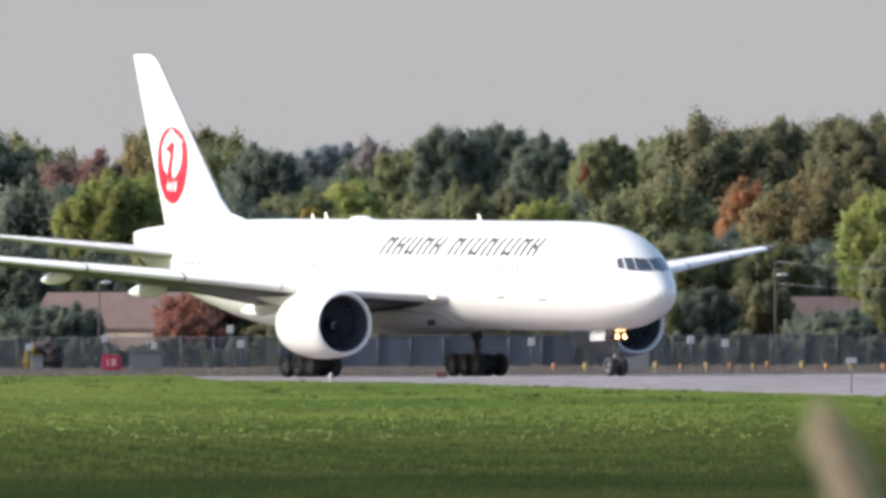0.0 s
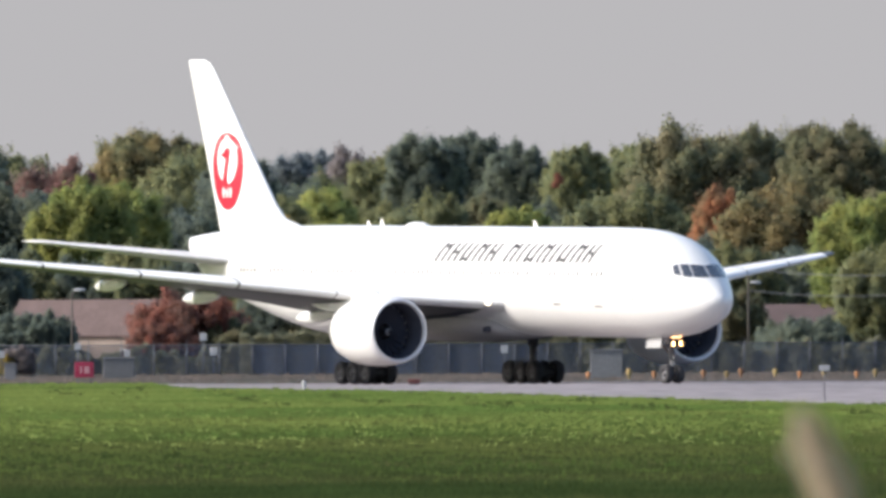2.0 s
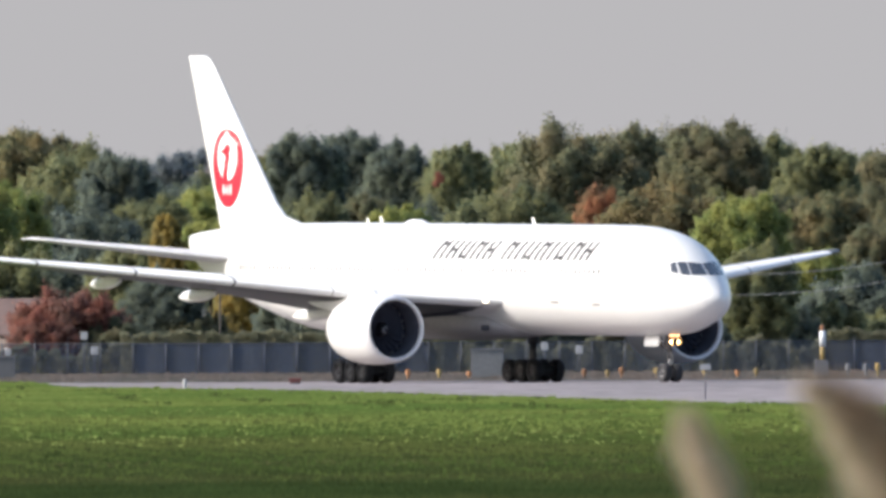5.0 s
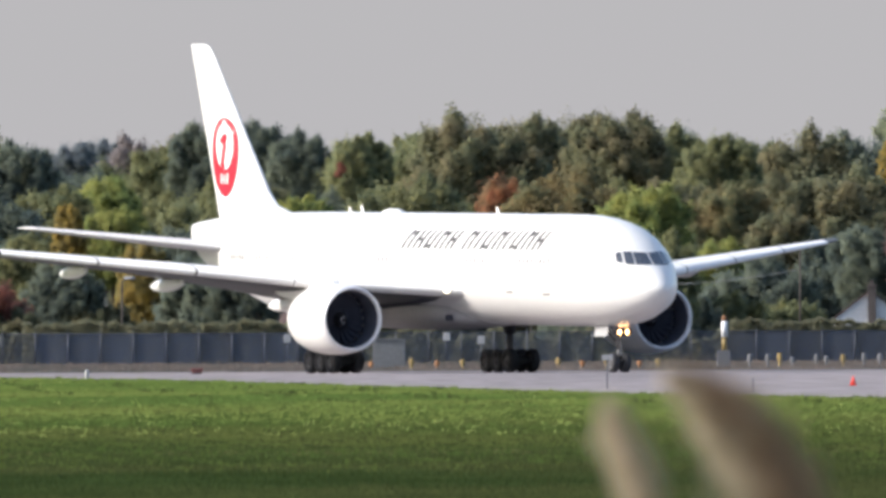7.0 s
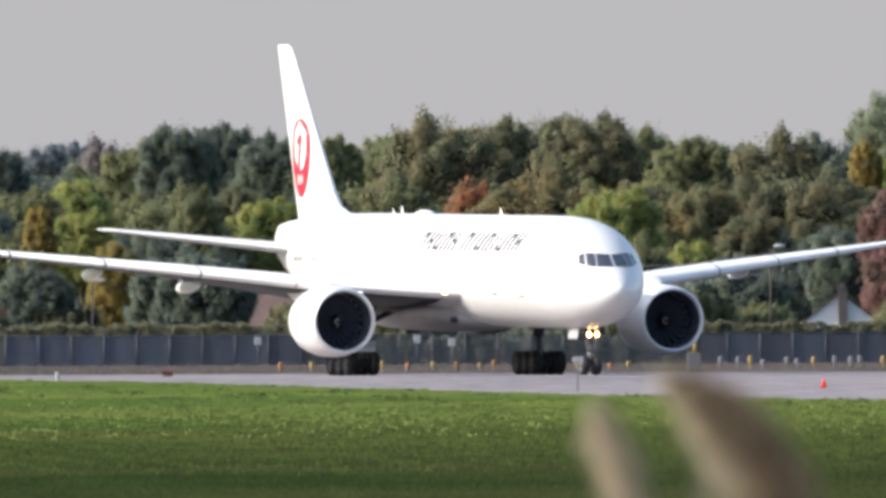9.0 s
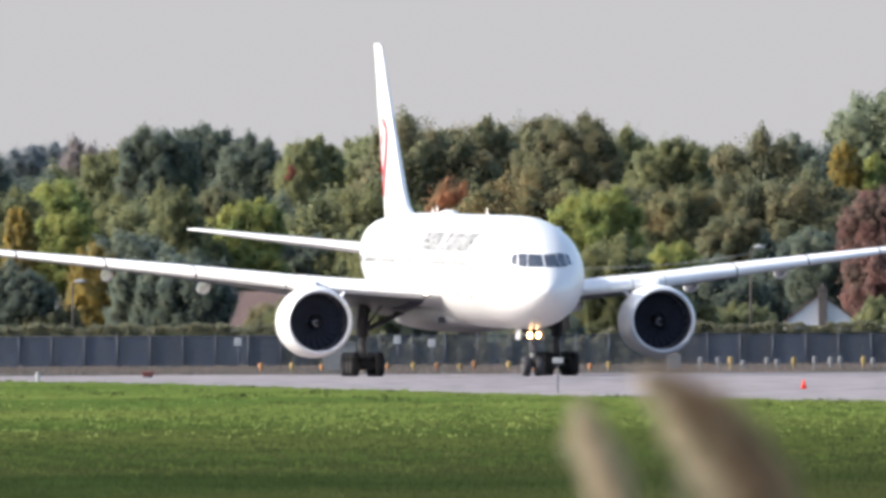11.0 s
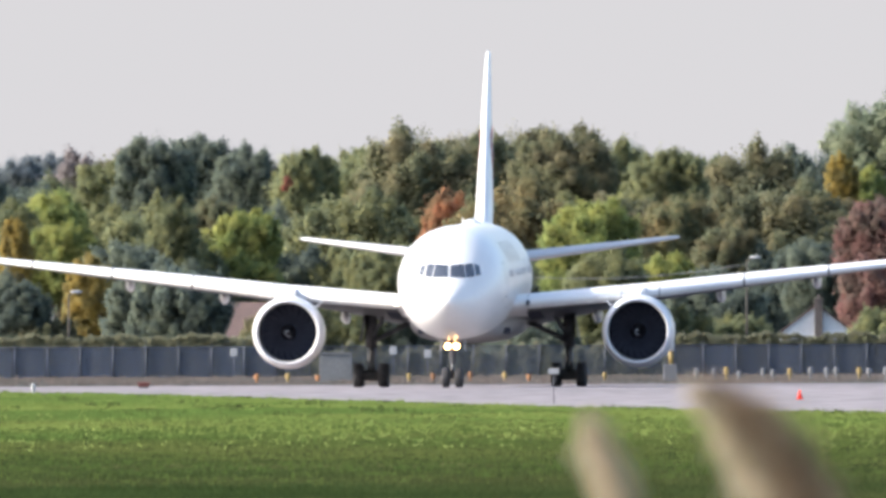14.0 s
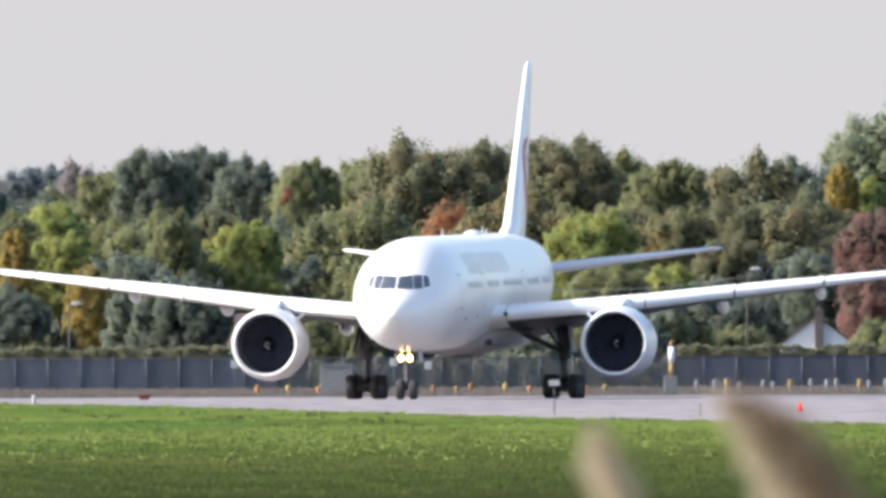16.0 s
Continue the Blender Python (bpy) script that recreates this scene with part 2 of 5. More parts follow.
def build_body(a):
    bm = bmesh.new()
    stations = sorted({0, 0.05, 0.12, 0.25, 0.45, 0.7, 1, 1.3, 1.6, 1.95, 2.3, 2.65, 3, 3.5, 4, 4.7, 5.5, 6.5, 7.5, 8.7, 10, 13, 16, 20, 24, 28, 32,
                       36, 40, 41.8, 43.5, 45.2, 47, 49, 51, 53, 55, 56.5, 58, 59.3, 60.5, 61.4, 62.2, 62.7, 63})
    rings = []
    for s in stations:
        top, bottom, w = section(s)
        c, h = (top + bottom) / 2, (top - bottom) / 2
        rings.append([(NOSE - s, w * math.cos(2 * math.pi * k / 56), c + h * math.sin(2 * math.pi * k / 56)) for k in range(56)])
    loft(bm, rings)
    part("fuselage", finish(bm), M_WHITE, a, "glossy white fuselage")
    # belly fairing round the wing roots, its underside shade put into the grey
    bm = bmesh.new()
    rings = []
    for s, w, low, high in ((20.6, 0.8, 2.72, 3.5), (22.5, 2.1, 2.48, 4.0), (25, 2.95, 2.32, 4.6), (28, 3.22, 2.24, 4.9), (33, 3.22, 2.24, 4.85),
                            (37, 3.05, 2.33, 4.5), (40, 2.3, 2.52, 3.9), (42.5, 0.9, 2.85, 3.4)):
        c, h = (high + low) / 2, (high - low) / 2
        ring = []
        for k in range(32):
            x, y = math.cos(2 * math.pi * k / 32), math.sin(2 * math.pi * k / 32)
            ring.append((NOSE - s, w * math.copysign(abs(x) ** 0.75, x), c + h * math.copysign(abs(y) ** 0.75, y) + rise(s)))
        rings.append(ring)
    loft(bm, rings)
    part("belly_fairing", finish(bm), M_BELLY, a, "belly fairing, grey darkened for the shade underneath")
    for side in (1, -1):
        bm = bmesh.new()
        box(bm, (0.7, 0.42, 0.34), (NOSE - 23.3, side * 2.26, 3.10), Matrix.Rotation(side * 0.35, 4, "Z"), bevel=0.05)
        part("air_inlet", finish(bm, False), M_INTAKE, a, "dark air inlet in the belly fairing")
    # cockpit panes: inner and outer y at the bottom, inner and outer y at the top
    for side in (1, -1):
        for yb0, yb1, yt0, yt1, zb0, zb1, zt0, zt1 in ((0.04, 0.88, 0.04, 0.74, 5.96, 5.95, 6.62, 6.69), (0.94, 1.34, 0.80, 1.22, 5.95, 6.00, 6.69, 6.71),
                                                      (1.42, 1.68, 1.30, 1.56, 6.04, 6.12, 6.70, 6.60)):
            bm = bmesh.new()

            def fn(u, v):
                yb, yt = yb0 + (yb1 - yb0) * u, yt0 + (yt1 - yt0) * u
                zb, zt = zb0 + (zb1 - zb0) * u, zt0 + (zt1 - zt0) * u
                y, z = yb + (yt - yb) * v, zb + (zt - zb) * v
                return (NOSE - skin_s(y, z) + 0.02, side * (y + 0.012), z + 0.008)
            plate(bm, (fn, 4, 4))
            part("cockpit_window", finish(bm), M_GLASS, a, "dark cockpit glass")
    # doors as raised seams, and cabin windows
    for side in (1, -1):
        for s, w, h in ((6.2, 1.07, 1.88), (15.2, 1.07, 1.88), (33.5, 1.07, 1.88), (48.6, 1.0, 1.8)):
            bm = bmesh.new()
            z0 = 4.95
            for s0, s1, za, zb in ((s, s + 0.05, z0, z0 + h), (s + w - 0.05, s + w, z0, z0 + h), (s + 0.05, s + w - 0.05, z0, z0 + 0.05), (s + 0.05, s + w - 0.05, z0 + h - 0.05, z0 + h)):
                nv = 6 if zb - za > 1 else 1

                def fn(u, v):
                    z = za + (zb - za) * v
                    q = s0 + (s1 - s0) * u
                    z += rise(q)
                    return (NOSE - q, side * (skin_y(q, z) + 0.006), z)
                plate(bm, (fn, 1, nv))
            part("door", finish(bm), M_SEAM, a, "cabin door outline")
        for s0, s1, z0, z1 in ((8.9, 9.8, 4.33, 4.43), (13.6, 14.5, 4.43, 4.53), (5.4, 5.55, 4.75, 4.9)):
            part("vent_panel", flank_patch(side, s0, s1, z0, z1), M_SEAM, a)
    bm = bmesh.new()
    outline = []
    for k in range(12):
        an = 2 * math.pi * k / 12
        cx, cy = math.cos(an), math.sin(an)
        outline.append((0.125 * math.copysign(abs(cx) ** 0.6, cx), 0.18 * math.copysign(abs(cy) ** 0.6, cy)))
    front = [bm.verts.new((x, 0.012, z)) for x, z in outline]
    back = [bm.verts.new((x, -0.03, z)) for x, z in outline]
    bm.faces.new(front)
    for i in range(12):
        bm.faces.new((front[i], front[(i + 1) % 12], back[(i + 1) % 12], back[i]))
    finish(bm, False)
    me = bpy.data.meshes.new("cabin_window")
    bm.to_mesh(me)
    bm.free()
    me.materials.append(M_PANE)
    # Windows of the left flank get a paler copy of the pane.
    pale_pane = me.copy()
    pale_pane.materials[0] = M_PANE_PALE
    skip = [(5.9, 7.7), (14.7, 16.7), (22.6, 23.8), (33.0, 35.0), (41, 42), (48.1, 50)]
    for side in (1, -1):
        s = 8.6
        while s < 52.5:
            if not any(p < s < q for p, q in skip):
                z = 6.22 + rise(s)
                y, y2 = skin_y(s, z), skin_y(s, z + 0.1)
                lean = math.degrees(math.atan2(y - y2, 0.1))
                shared("cabin_window", me if side < 0 else pale_pane, a, pose(NOSE - s, side * y, z, lean if side > 0 else -lean, 0, 0) @ pose(0, 0, 0, 0, 0, 0 if side > 0 else 180))
            s += 0.533
    # airline title as slanted plain bars: thirteen places, each one or two uprights and a short bar
    for side in (-1, 1):
        widths = [1.25] * 5 + [0.7] + [1.3, 0.75, 1.35, 1.2, 0.75, 1.4, 1.25, 1.25]
        k = 18.6 / sum(widths)
        s = 28.6 if side < 0 else 10.0
        lean = 0.46 * (1 if side < 0 else -1)
        for i, w in enumerate(widths):
            w *= k
            lo, hi = (s - w, s) if side < 0 else (s, s + w)
            s += -w if side < 0 else w
            if i == 5:
                continue
            bar = 0.19 if side < 0 else 0.05
            for q in ((0.5,) if w < 1.2 else (0.26, 0.76)):
                mid = hi - (hi - lo) * q if side < 0 else lo + (hi - lo) * q
                part("title_bar", flank_patch(side, mid - bar, mid + bar, 6.82, 7.90, lean), M_TITLE, a, "dark grey slanted title bar")
            if w >= 1.2 and side < 0:
                z0 = (7.62, 7.28, 6.90)[i % 3]
                shift = lean * (z0 - 6.86)
                part("title_bar", flank_patch(side, lo + 0.32 * w - shift, lo + 0.70 * w - shift, z0, z0 + 0.19, lean, off=0.016), M_TITLE, a)
    # roof aerials and fairings
    for s, h, w in ((41.3, 0.30, 0.35), (39.7, 0.42, 0.4), (21.6, 0.40, 0.45)):
        bm = bmesh.new()
        z = section(s)[0] - 0.03
        x = NOSE - s
        loft(bm, [[(x + w / 2, 0, z), (x, 0.05, z), (x - w / 2, 0, z), (x, -0.05, z)], [(x - 0.05, 0, z + h), (x - 0.14, 0.025, z + h), (x - 0.26, 0, z + h), (x - 0.14, -0.025, z + h)]])
        part("aerial", finish(bm, False), M_WHITE, a, "white blade aerial")
    bm = bmesh.new()
    rings = []
    for k in range(9):
        u = k / 8
        r = 0.02 + math.sin(math.pi * u) ** 0.6
        s = 34.2 + 2.6 * u
        z = section(s)[0] - 0.06
        rings.append([(NOSE - s, 0.55 * r * math.cos(q * math.pi / 5), z + 0.28 * r * math.sin(q * math.pi / 5)) for q in range(10)])
    loft(bm, rings)
    part("radome_hump", finish(bm), M_WHITE, a, "low white antenna hump")


WING_LE0, WING_LE1, TIP = 11.4, -7.6, 30.3


def wing_station(y):
    """Leading edge, chord, height and half thickness of the wing at the distance y from the centre line."""
    u = (y - 3.1) / (TIP - 3.1)
    le = WING_LE0 + (WING_LE1 - WING_LE0) * u
    te = np.interp(y, [1.5, 3.1, 10.0, 29.0, TIP], [-3.0, -3.1, -3.9, -9.4, -10.0])
    if y > 29.0:
        le -= 0.9 * ((y - 29.0) / 1.3) ** 2
    chord = le - te
    return le, chord, 4.30 + 0.118 * (y - 3.1) + np.interp(y, [3.1, 10], [0.32, 0.0]), chord * np.interp(y, [3, 10, 30], [0.080, 0.100, 0.09]) / 2


def twist(y):
    """Slope of the wing section, nose up, less towards the tip."""
    return float(np.interp(y, [1.5, 10, 16, 30], [0.106, 0.040, 0.012, 0.0]))


def build_wing(a, side):
    ys = [1.5, 3.1, 5, 7.5, 10, 13, 16, 19, 22, 25, 27.5, 29.0, 29.7, 30.1, 30.3]
    bm = bmesh.new()
    rings = []
    for y in ys:
        le, c, z, th = wing_station(y)
        rings.append(foil(le, c, side * y, z, th, nose_up=twist(y)))
    loft(bm, rings)
    wing = part("wing", finish(bm), M_WING, a, "swept wing, underside shade put into its dark grey, bright leading edge")
    # polished slats along the leading edge
    for y0, y1 in ((3.60, 8.6), (8.63, 10.65), (10.7, 15.2), (15.3, 19.8), (19.9, 24.4), (24.5, 28.6)):
        bm = bmesh.new()
        rings = []
        for k in range(4):
            y = y0 + (y1 - y0) * k / 3
            le, c, z, th = wing_station(y)
            pts = foil(le + 0.04, c, side * y, z, th * 1.03, nose_up=twist(y))
            rings.append(pts[-2:] + pts[:6])
        loft(bm, rings, caps=False, closed=False)
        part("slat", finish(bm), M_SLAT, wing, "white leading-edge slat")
    for y, ln in ((7.0, 4.8), (13.8, 4.4), (19.1, 3.6)):
        le, c, z, th = wing_station(y)
        te = le - c
        z -= twist(y) * c * 0.8
        bm = bmesh.new()
        rings = []
        for k in range(10):
            u = k / 9
            r = 0.03 + math.sin(math.pi * min(1, u * 0.93 + 0.05)) ** 0.55
            x = te + 2.9 - ln * u
            rings.append([(x, side * y + 0.27 * r * math.cos(q * math.pi / 7), z - 0.26 - 0.22 * u + 0.40 * r * math.sin(q * math.pi / 7)) for q in range(14)])
        loft(bm, rings)
        part("flap_fairing", finish(bm), M_WHITE, wing, "white canoe-shaped flap fairing")
    # white fairing where the leading edge meets the body
    bm = bmesh.new()
    rings = []
    for y in (2.2, 2.8, 3.56):
        le, c, z, th = wing_station(y)
        pts = foil(le + 0.05, c, side * y, z, th * 1.04, nose_up=twist(y))
        rings.append(pts[-5:] + pts[:6])
    loft(bm, rings, caps=False, closed=False)
    part("root_fairing", finish(bm), M_WHITE, wing, "white wing root fairing")
    # dark patch laid over the wing skin for the shaded gap between slat and body
    bm = bmesh.new()
    rings = []
    for y in (3.48, 3.85, 4.25):
        le, c, z, th = wing_station(y)
        pts = foil(le + 0.03, c, side * y, z, th * 1.07, nose_up=twist(y))
        rings.append(pts[-8:-2])
    loft(bm, rings, caps=False, closed=False)
    part("slat_gap_shade", finish(bm), M_INTAKE, wing, "dark patch for the shaded gap at the slat's inner end")
    # light in the wing root, aimed outward
    bm = bmesh.new()
    le, c, z, th = wing_station(3.6)
    tube(bm, (le - 0.02, side * 3.58, z - 0.03), (le + 0.10, side * 3.62, z - 0.03), 0.15, 0.12, seg=14)
    part("landing_light", finish(bm), M_ROOTLAMP if side < 0 else M_GLASS, wing, "glowing wing-root turn-off light" if side < 0 else "unlit wing-root light")


def build_engine(a, side):
    at = (0, side * 9.61, 3.04)
    bm = bmesh.new()
    lathe(bm, [(11.0, 1.905), (10.4, 1.965), (9.4, 2.005), (8.2, 1.98), (7.2, 1.86), (6.3, 1.63), (6.25, 1.57), (6.6, 1.55)], at, seg=48)
    eng = part("engine", finish(bm), M_WHITE, a, "large white turbofan cowl with dark intake")
    bm = bmesh.new()
    lathe(bm, [(11.32, 1.60), (11.52, 1.645), (11.60, 1.70), (11.56, 1.77), (11.35, 1.85), (11.0, 1.904)], at, mats=[0] * 5, seg=48)
    part("intake_lip", finish(bm), M_LIP, eng, "bare metal intake lip")
    bm = bmesh.new()
    lathe(bm, [(11.34, 1.597), (10.8, 1.575), (10.0, 1.575), (9.6, 1.58)], at, seg=48)
    part("intake_lining", finish(bm), M_INTAKE, eng)
    bm = bmesh.new()
    pts = []
    for r, tw, sweep in ((0.42, 0.9, 0.0), (0.8, 0.7, 0.02), (1.2, 0.5, 0.08), (1.54, 0.35, 0.2)):
        for w in (-1, 1):
            aa = sweep + w * 0.15 * (0.6 + 0.3 * r) / max(r, 0.5)
            pts.append((-w * 0.16 * tw, r * math.cos(aa), r * math.sin(aa)))
    vs = [bm.verts.new(p) for p in pts]
    for q in range(3):
        bm.faces.new((vs[2 * q], vs[2 * q + 1], vs[2 * q + 3], vs[2 * q + 2]))
    finish(bm)
    blade = bpy.data.meshes.new("fan_blade")
    bm.to_mesh(blade)
    bm.free()
    blade.materials.append(M_BLADE)
    for k in range(22):
        shared("fan_blade", blade, eng, pose(9.75, at[1], at[2], 360 * k / 22, 0, 0))
    bm = bmesh.new()
    bmesh.ops.create_circle(bm, cap_ends=True, segments=40, radius=1.56, matrix=Matrix.Translation((9.45, at[1], at[2])) @ Matrix.Rotation(math.pi / 2, 4, "Y"))
    part("fan_disc", finish(bm), M_BLADE, eng, "dark fan duct")
    bm = bmesh.new()
    lathe(bm, [(10.42, 0.005), (10.36, 0.10), (10.2, 0.22), (9.95, 0.36), (9.6, 0.46)], at, seg=24)
    spinner = part("spinner", finish(bm), M_SPIN, eng)
    bm = bmesh.new()
    vs = []
    for k in range(22):
        u = k / 21
        an = 0.6 + 4.6 * u
        r = 0.05 + 0.17 * u
        x = float(np.interp(r, [0.005, 0.10, 0.22, 0.36], [10.42, 10.36, 10.2, 9.95])) + 0.015
        for w in (-0.035, 0.035):
            vs.append(bm.verts.new((x - w * 0.6, at[1] + (r + w) * math.cos(an), at[2] + (r + w) * math.sin(an))))
    for k in range(21):
        bm.faces.new((vs[2 * k], vs[2 * k + 1], vs[2 * k + 3], vs[2 * k + 2]))
    part("spiral_mark", finish(bm), M_SWIRL, eng, "white spiral mark on the spinner")
    bm = bmesh.new()
    lathe(bm, [(7.0, 1.20), (6.2, 1.15), (5.2, 0.95), (4.4, 0.70), (4.4, 0.62), (5.2, 0.60)], at, seg=32)
    lathe(bm, [(5.2, 0.45), (4.4, 0.38), (3.6, 0.06), (3.55, 0.01)], at, seg=20)
    part("exhaust_nozzle", finish(bm), M_HOT, eng, "scorched metal exhaust cone")
    bm = bmesh.new()
    y = at[1]
    rings = []
    for x, lo, hi, w in ((9.2, 4.95, 5.12, 0.14), (8.2, 4.9, 5.42, 0.30), (6.5, 4.6, 5.46, 0.34), (4.6, 4.1, 5.25, 0.34), (2.6, 4.3, 5.0, 0.28), (1.2, 4.6, 4.85, 0.1)):
        rings.append([(x, y + w, lo), (x, y + w * 0.9, hi), (x, y - w * 0.9, hi), (x, y - w, lo)])
    loft(bm, rings)
    part("pylon", finish(bm, False), M_WHITE, eng, "white engine pylon")
    # strake on the inboard shoulder of the cowl
    for q in (-side,):
        bm = bmesh.new()
        d = Vector((0, q * math.cos(0.75), math.sin(0.75)))
        n = Vector((0, -d.z * q, d.y * q)) * 0.03
        c = Vector((0, at[1], at[2]))
        loft(bm, [[c + Vector((10.1, 0, 0)) + d * 2.0 + n, c + Vector((9.3, 0, 0)) + d * 2.42 + n, c + Vector((8.4, 0, 0)) + d * 2.42 + n, c + Vector((8.2, 0, 0)) + d * 1.98 + n],
                  [c + Vector((10.1, 0, 0)) + d * 2.0 - n, c + Vector((9.3, 0, 0)) + d * 2.42 - n, c + Vector((8.4, 0, 0)) + d * 2.42 - n, c + Vector((8.2, 0, 0)) + d * 1.98 - n]])
        part("strake", finish(bm, False), M_WHITE, eng)


# height, leading edge, trailing edge, half thickness of the fin
FIN = [(8.3, -15.5, -27.2, 0.52), (9.15, -17.6, -27.6, 0.52), (9.6, -19.6, -27.75, 0.50), (10.4, -20.7, -28.05, 0.48), (18.2, -28.05, -31.05, 0.17), (18.75, -28.7, -31.25, 0.14), (18.95, -29.3, -31.3, 0.06)]


def fin_at(z):
    zs = [f[0] for f in FIN]
    return [float(np.interp(z, zs, [f[k] for f in FIN])) for k in (1, 2, 3)]


def build_tail(a):
    bm = bmesh.new()
    rings = []
    for z, le, te, th in FIN:
        rings.append(foil(le, le - te, 0, z, th, upright=True, n=48))
    loft(bm, rings)
    fin = part("tail_fin", finish(bm), M_WHITE, a, "tall white tail fin with red round emblem")

    def on_fin(x, z, side, off):
        le, te, th = fin_at(z)
        return (x, side * (foil_half((le - x) / (le - te), th) + off), z)

    cx, cz, rx, rz = -26.07, 12.40, 2.12, 2.26

    def blob(name, side, ox, oz, ax, az, off, mat, turn=0.0, label=""):
        bm = bmesh.new()
        n = 40
        rings = []
        for f in (1.0, 0.66, 0.33):
            ring = []
            for k in range(n):
                an = 2 * math.pi * k / n
                px, pz = f * ax * math.cos(an), f * az * math.sin(an)
                px, pz = px * math.cos(turn) - pz * math.sin(turn), px * math.sin(turn) + pz * math.cos(turn)
                ring.append(bm.verts.new(on_fin(cx + ox + px, cz + oz + pz, side, off)))
            rings.append(ring)
        for p, q in zip(rings, rings[1:]):
            for i in range(n):
                bm.faces.new((p[i], p[(i + 1) % n], q[(i + 1) % n], q[i]))
        bm.faces.new(rings[-1])
        part(name, finish(bm), mat, fin, label)

    for side in (-1, 1):
        blob("emblem", side, 0, 0, rx, rz, 0.02, M_RED, 0, "round red emblem of plain shapes")
        blob("emblem_oval", side, 0.03, 0.60, 1.36, 1.34, 0.032, M_WHITE, 0)
        blob("emblem_gap", side, 0.03, 1.75, 0.34, 0.40, 0.036, M_WHITE, 0)
        for ox, oz, ax, az, turn in ((-0.25, -0.62, 0.36, 0.58, 0.15), (-0.10, 0.02, 0.26, 0.62, -0.25), (0.12, 0.60, 0.24, 0.47, -0.2), (0.05, 1.04, 0.46, 0.31, 0.4), (-0.42, 0.98, 0.34, 0.11, 0.1)):
            blob("emblem_neck", side, ox, oz, ax, az, 0.046, M_RED, turn)
        for ox in (-0.52, 0.0, 0.52):
            blob("emblem_bar", side, ox, -1.22, 0.15, 0.34, 0.046, M_WHITE, -0.2)
    # tailplanes
    for side in (1, -1):
        bm = bmesh.new()
        rings = []
        for y, le, te, z, th in ((0.6, -21.2, -28.6, 7.02, 0.36), (2.0, -22.3, -28.9, 7.18, 0.33), (6.0, -25.9, -30.4, 7.72, 0.23), (10.0, -29.5, -31.9, 8.27, 0.12), (10.5, -30.1, -32.0, 8.34, 0.10), (10.76, -30.8, -32.05, 8.37, 0.04)):
            rings.append(foil(le, le - te, side * y, z, th))
        loft(bm, rings)
        part("tailplane", finish(bm), M_TAIL, a, "pale grey tailplane")


def wheel_mesh(r, w, name):
    bm = bmesh.new()
    h = w / 2
    lathe(bm, [(-h * 0.86, r * 0.56), (-h, r * 0.70), (-h, r * 0.86), (-h * 0.72, r * 0.975), (-h * 0.3, r), (h * 0.3, r), (h * 0.72, r * 0.975), (h, r * 0.86), (h, r * 0.70), (h * 0.86, r * 0.56)], (0, 0, 0), "Y", 28)
    finish(bm)
    tyre = bpy.data.meshes.new(name)
    bm.to_mesh(tyre)
    bm.free()
    tyre.materials.append(M_TYRE)
    bm = bmesh.new()
    lathe(bm, [(-h * 0.86, r * 0.562), (-h * 0.5, r * 0.50), (-h * 0.45, r * 0.2), (-h * 0.9, r * 0.17), (-h * 0.9, 0.005)], (0, 0, 0), "Y", 20)
    lathe(bm, [(h * 0.86, r * 0.562), (h * 0.5, r * 0.50), (h * 0.45, r * 0.2), (h * 0.9, r * 0.17), (h * 0.9, 0.005)], (0, 0, 0), "Y", 20)
    for k in range(6):
        an = k * math.pi / 3
        for q in (-1, 1):
            tube(bm, (0.36 * r * math.cos(an), q * h * 0.50, 0.36 * r * math.sin(an)), (0.36 * r * math.cos(an), q * h * 0.62, 0.36 * r * math.sin(an)), r * 0.06, seg=8)
    finish(bm)
    rim = bpy.data.meshes.new(name + "_rim")
    bm.to_mesh(rim)
    bm.free()
    rim.materials.append(M_HUB)
    return tyre, rim


WHEELS = []


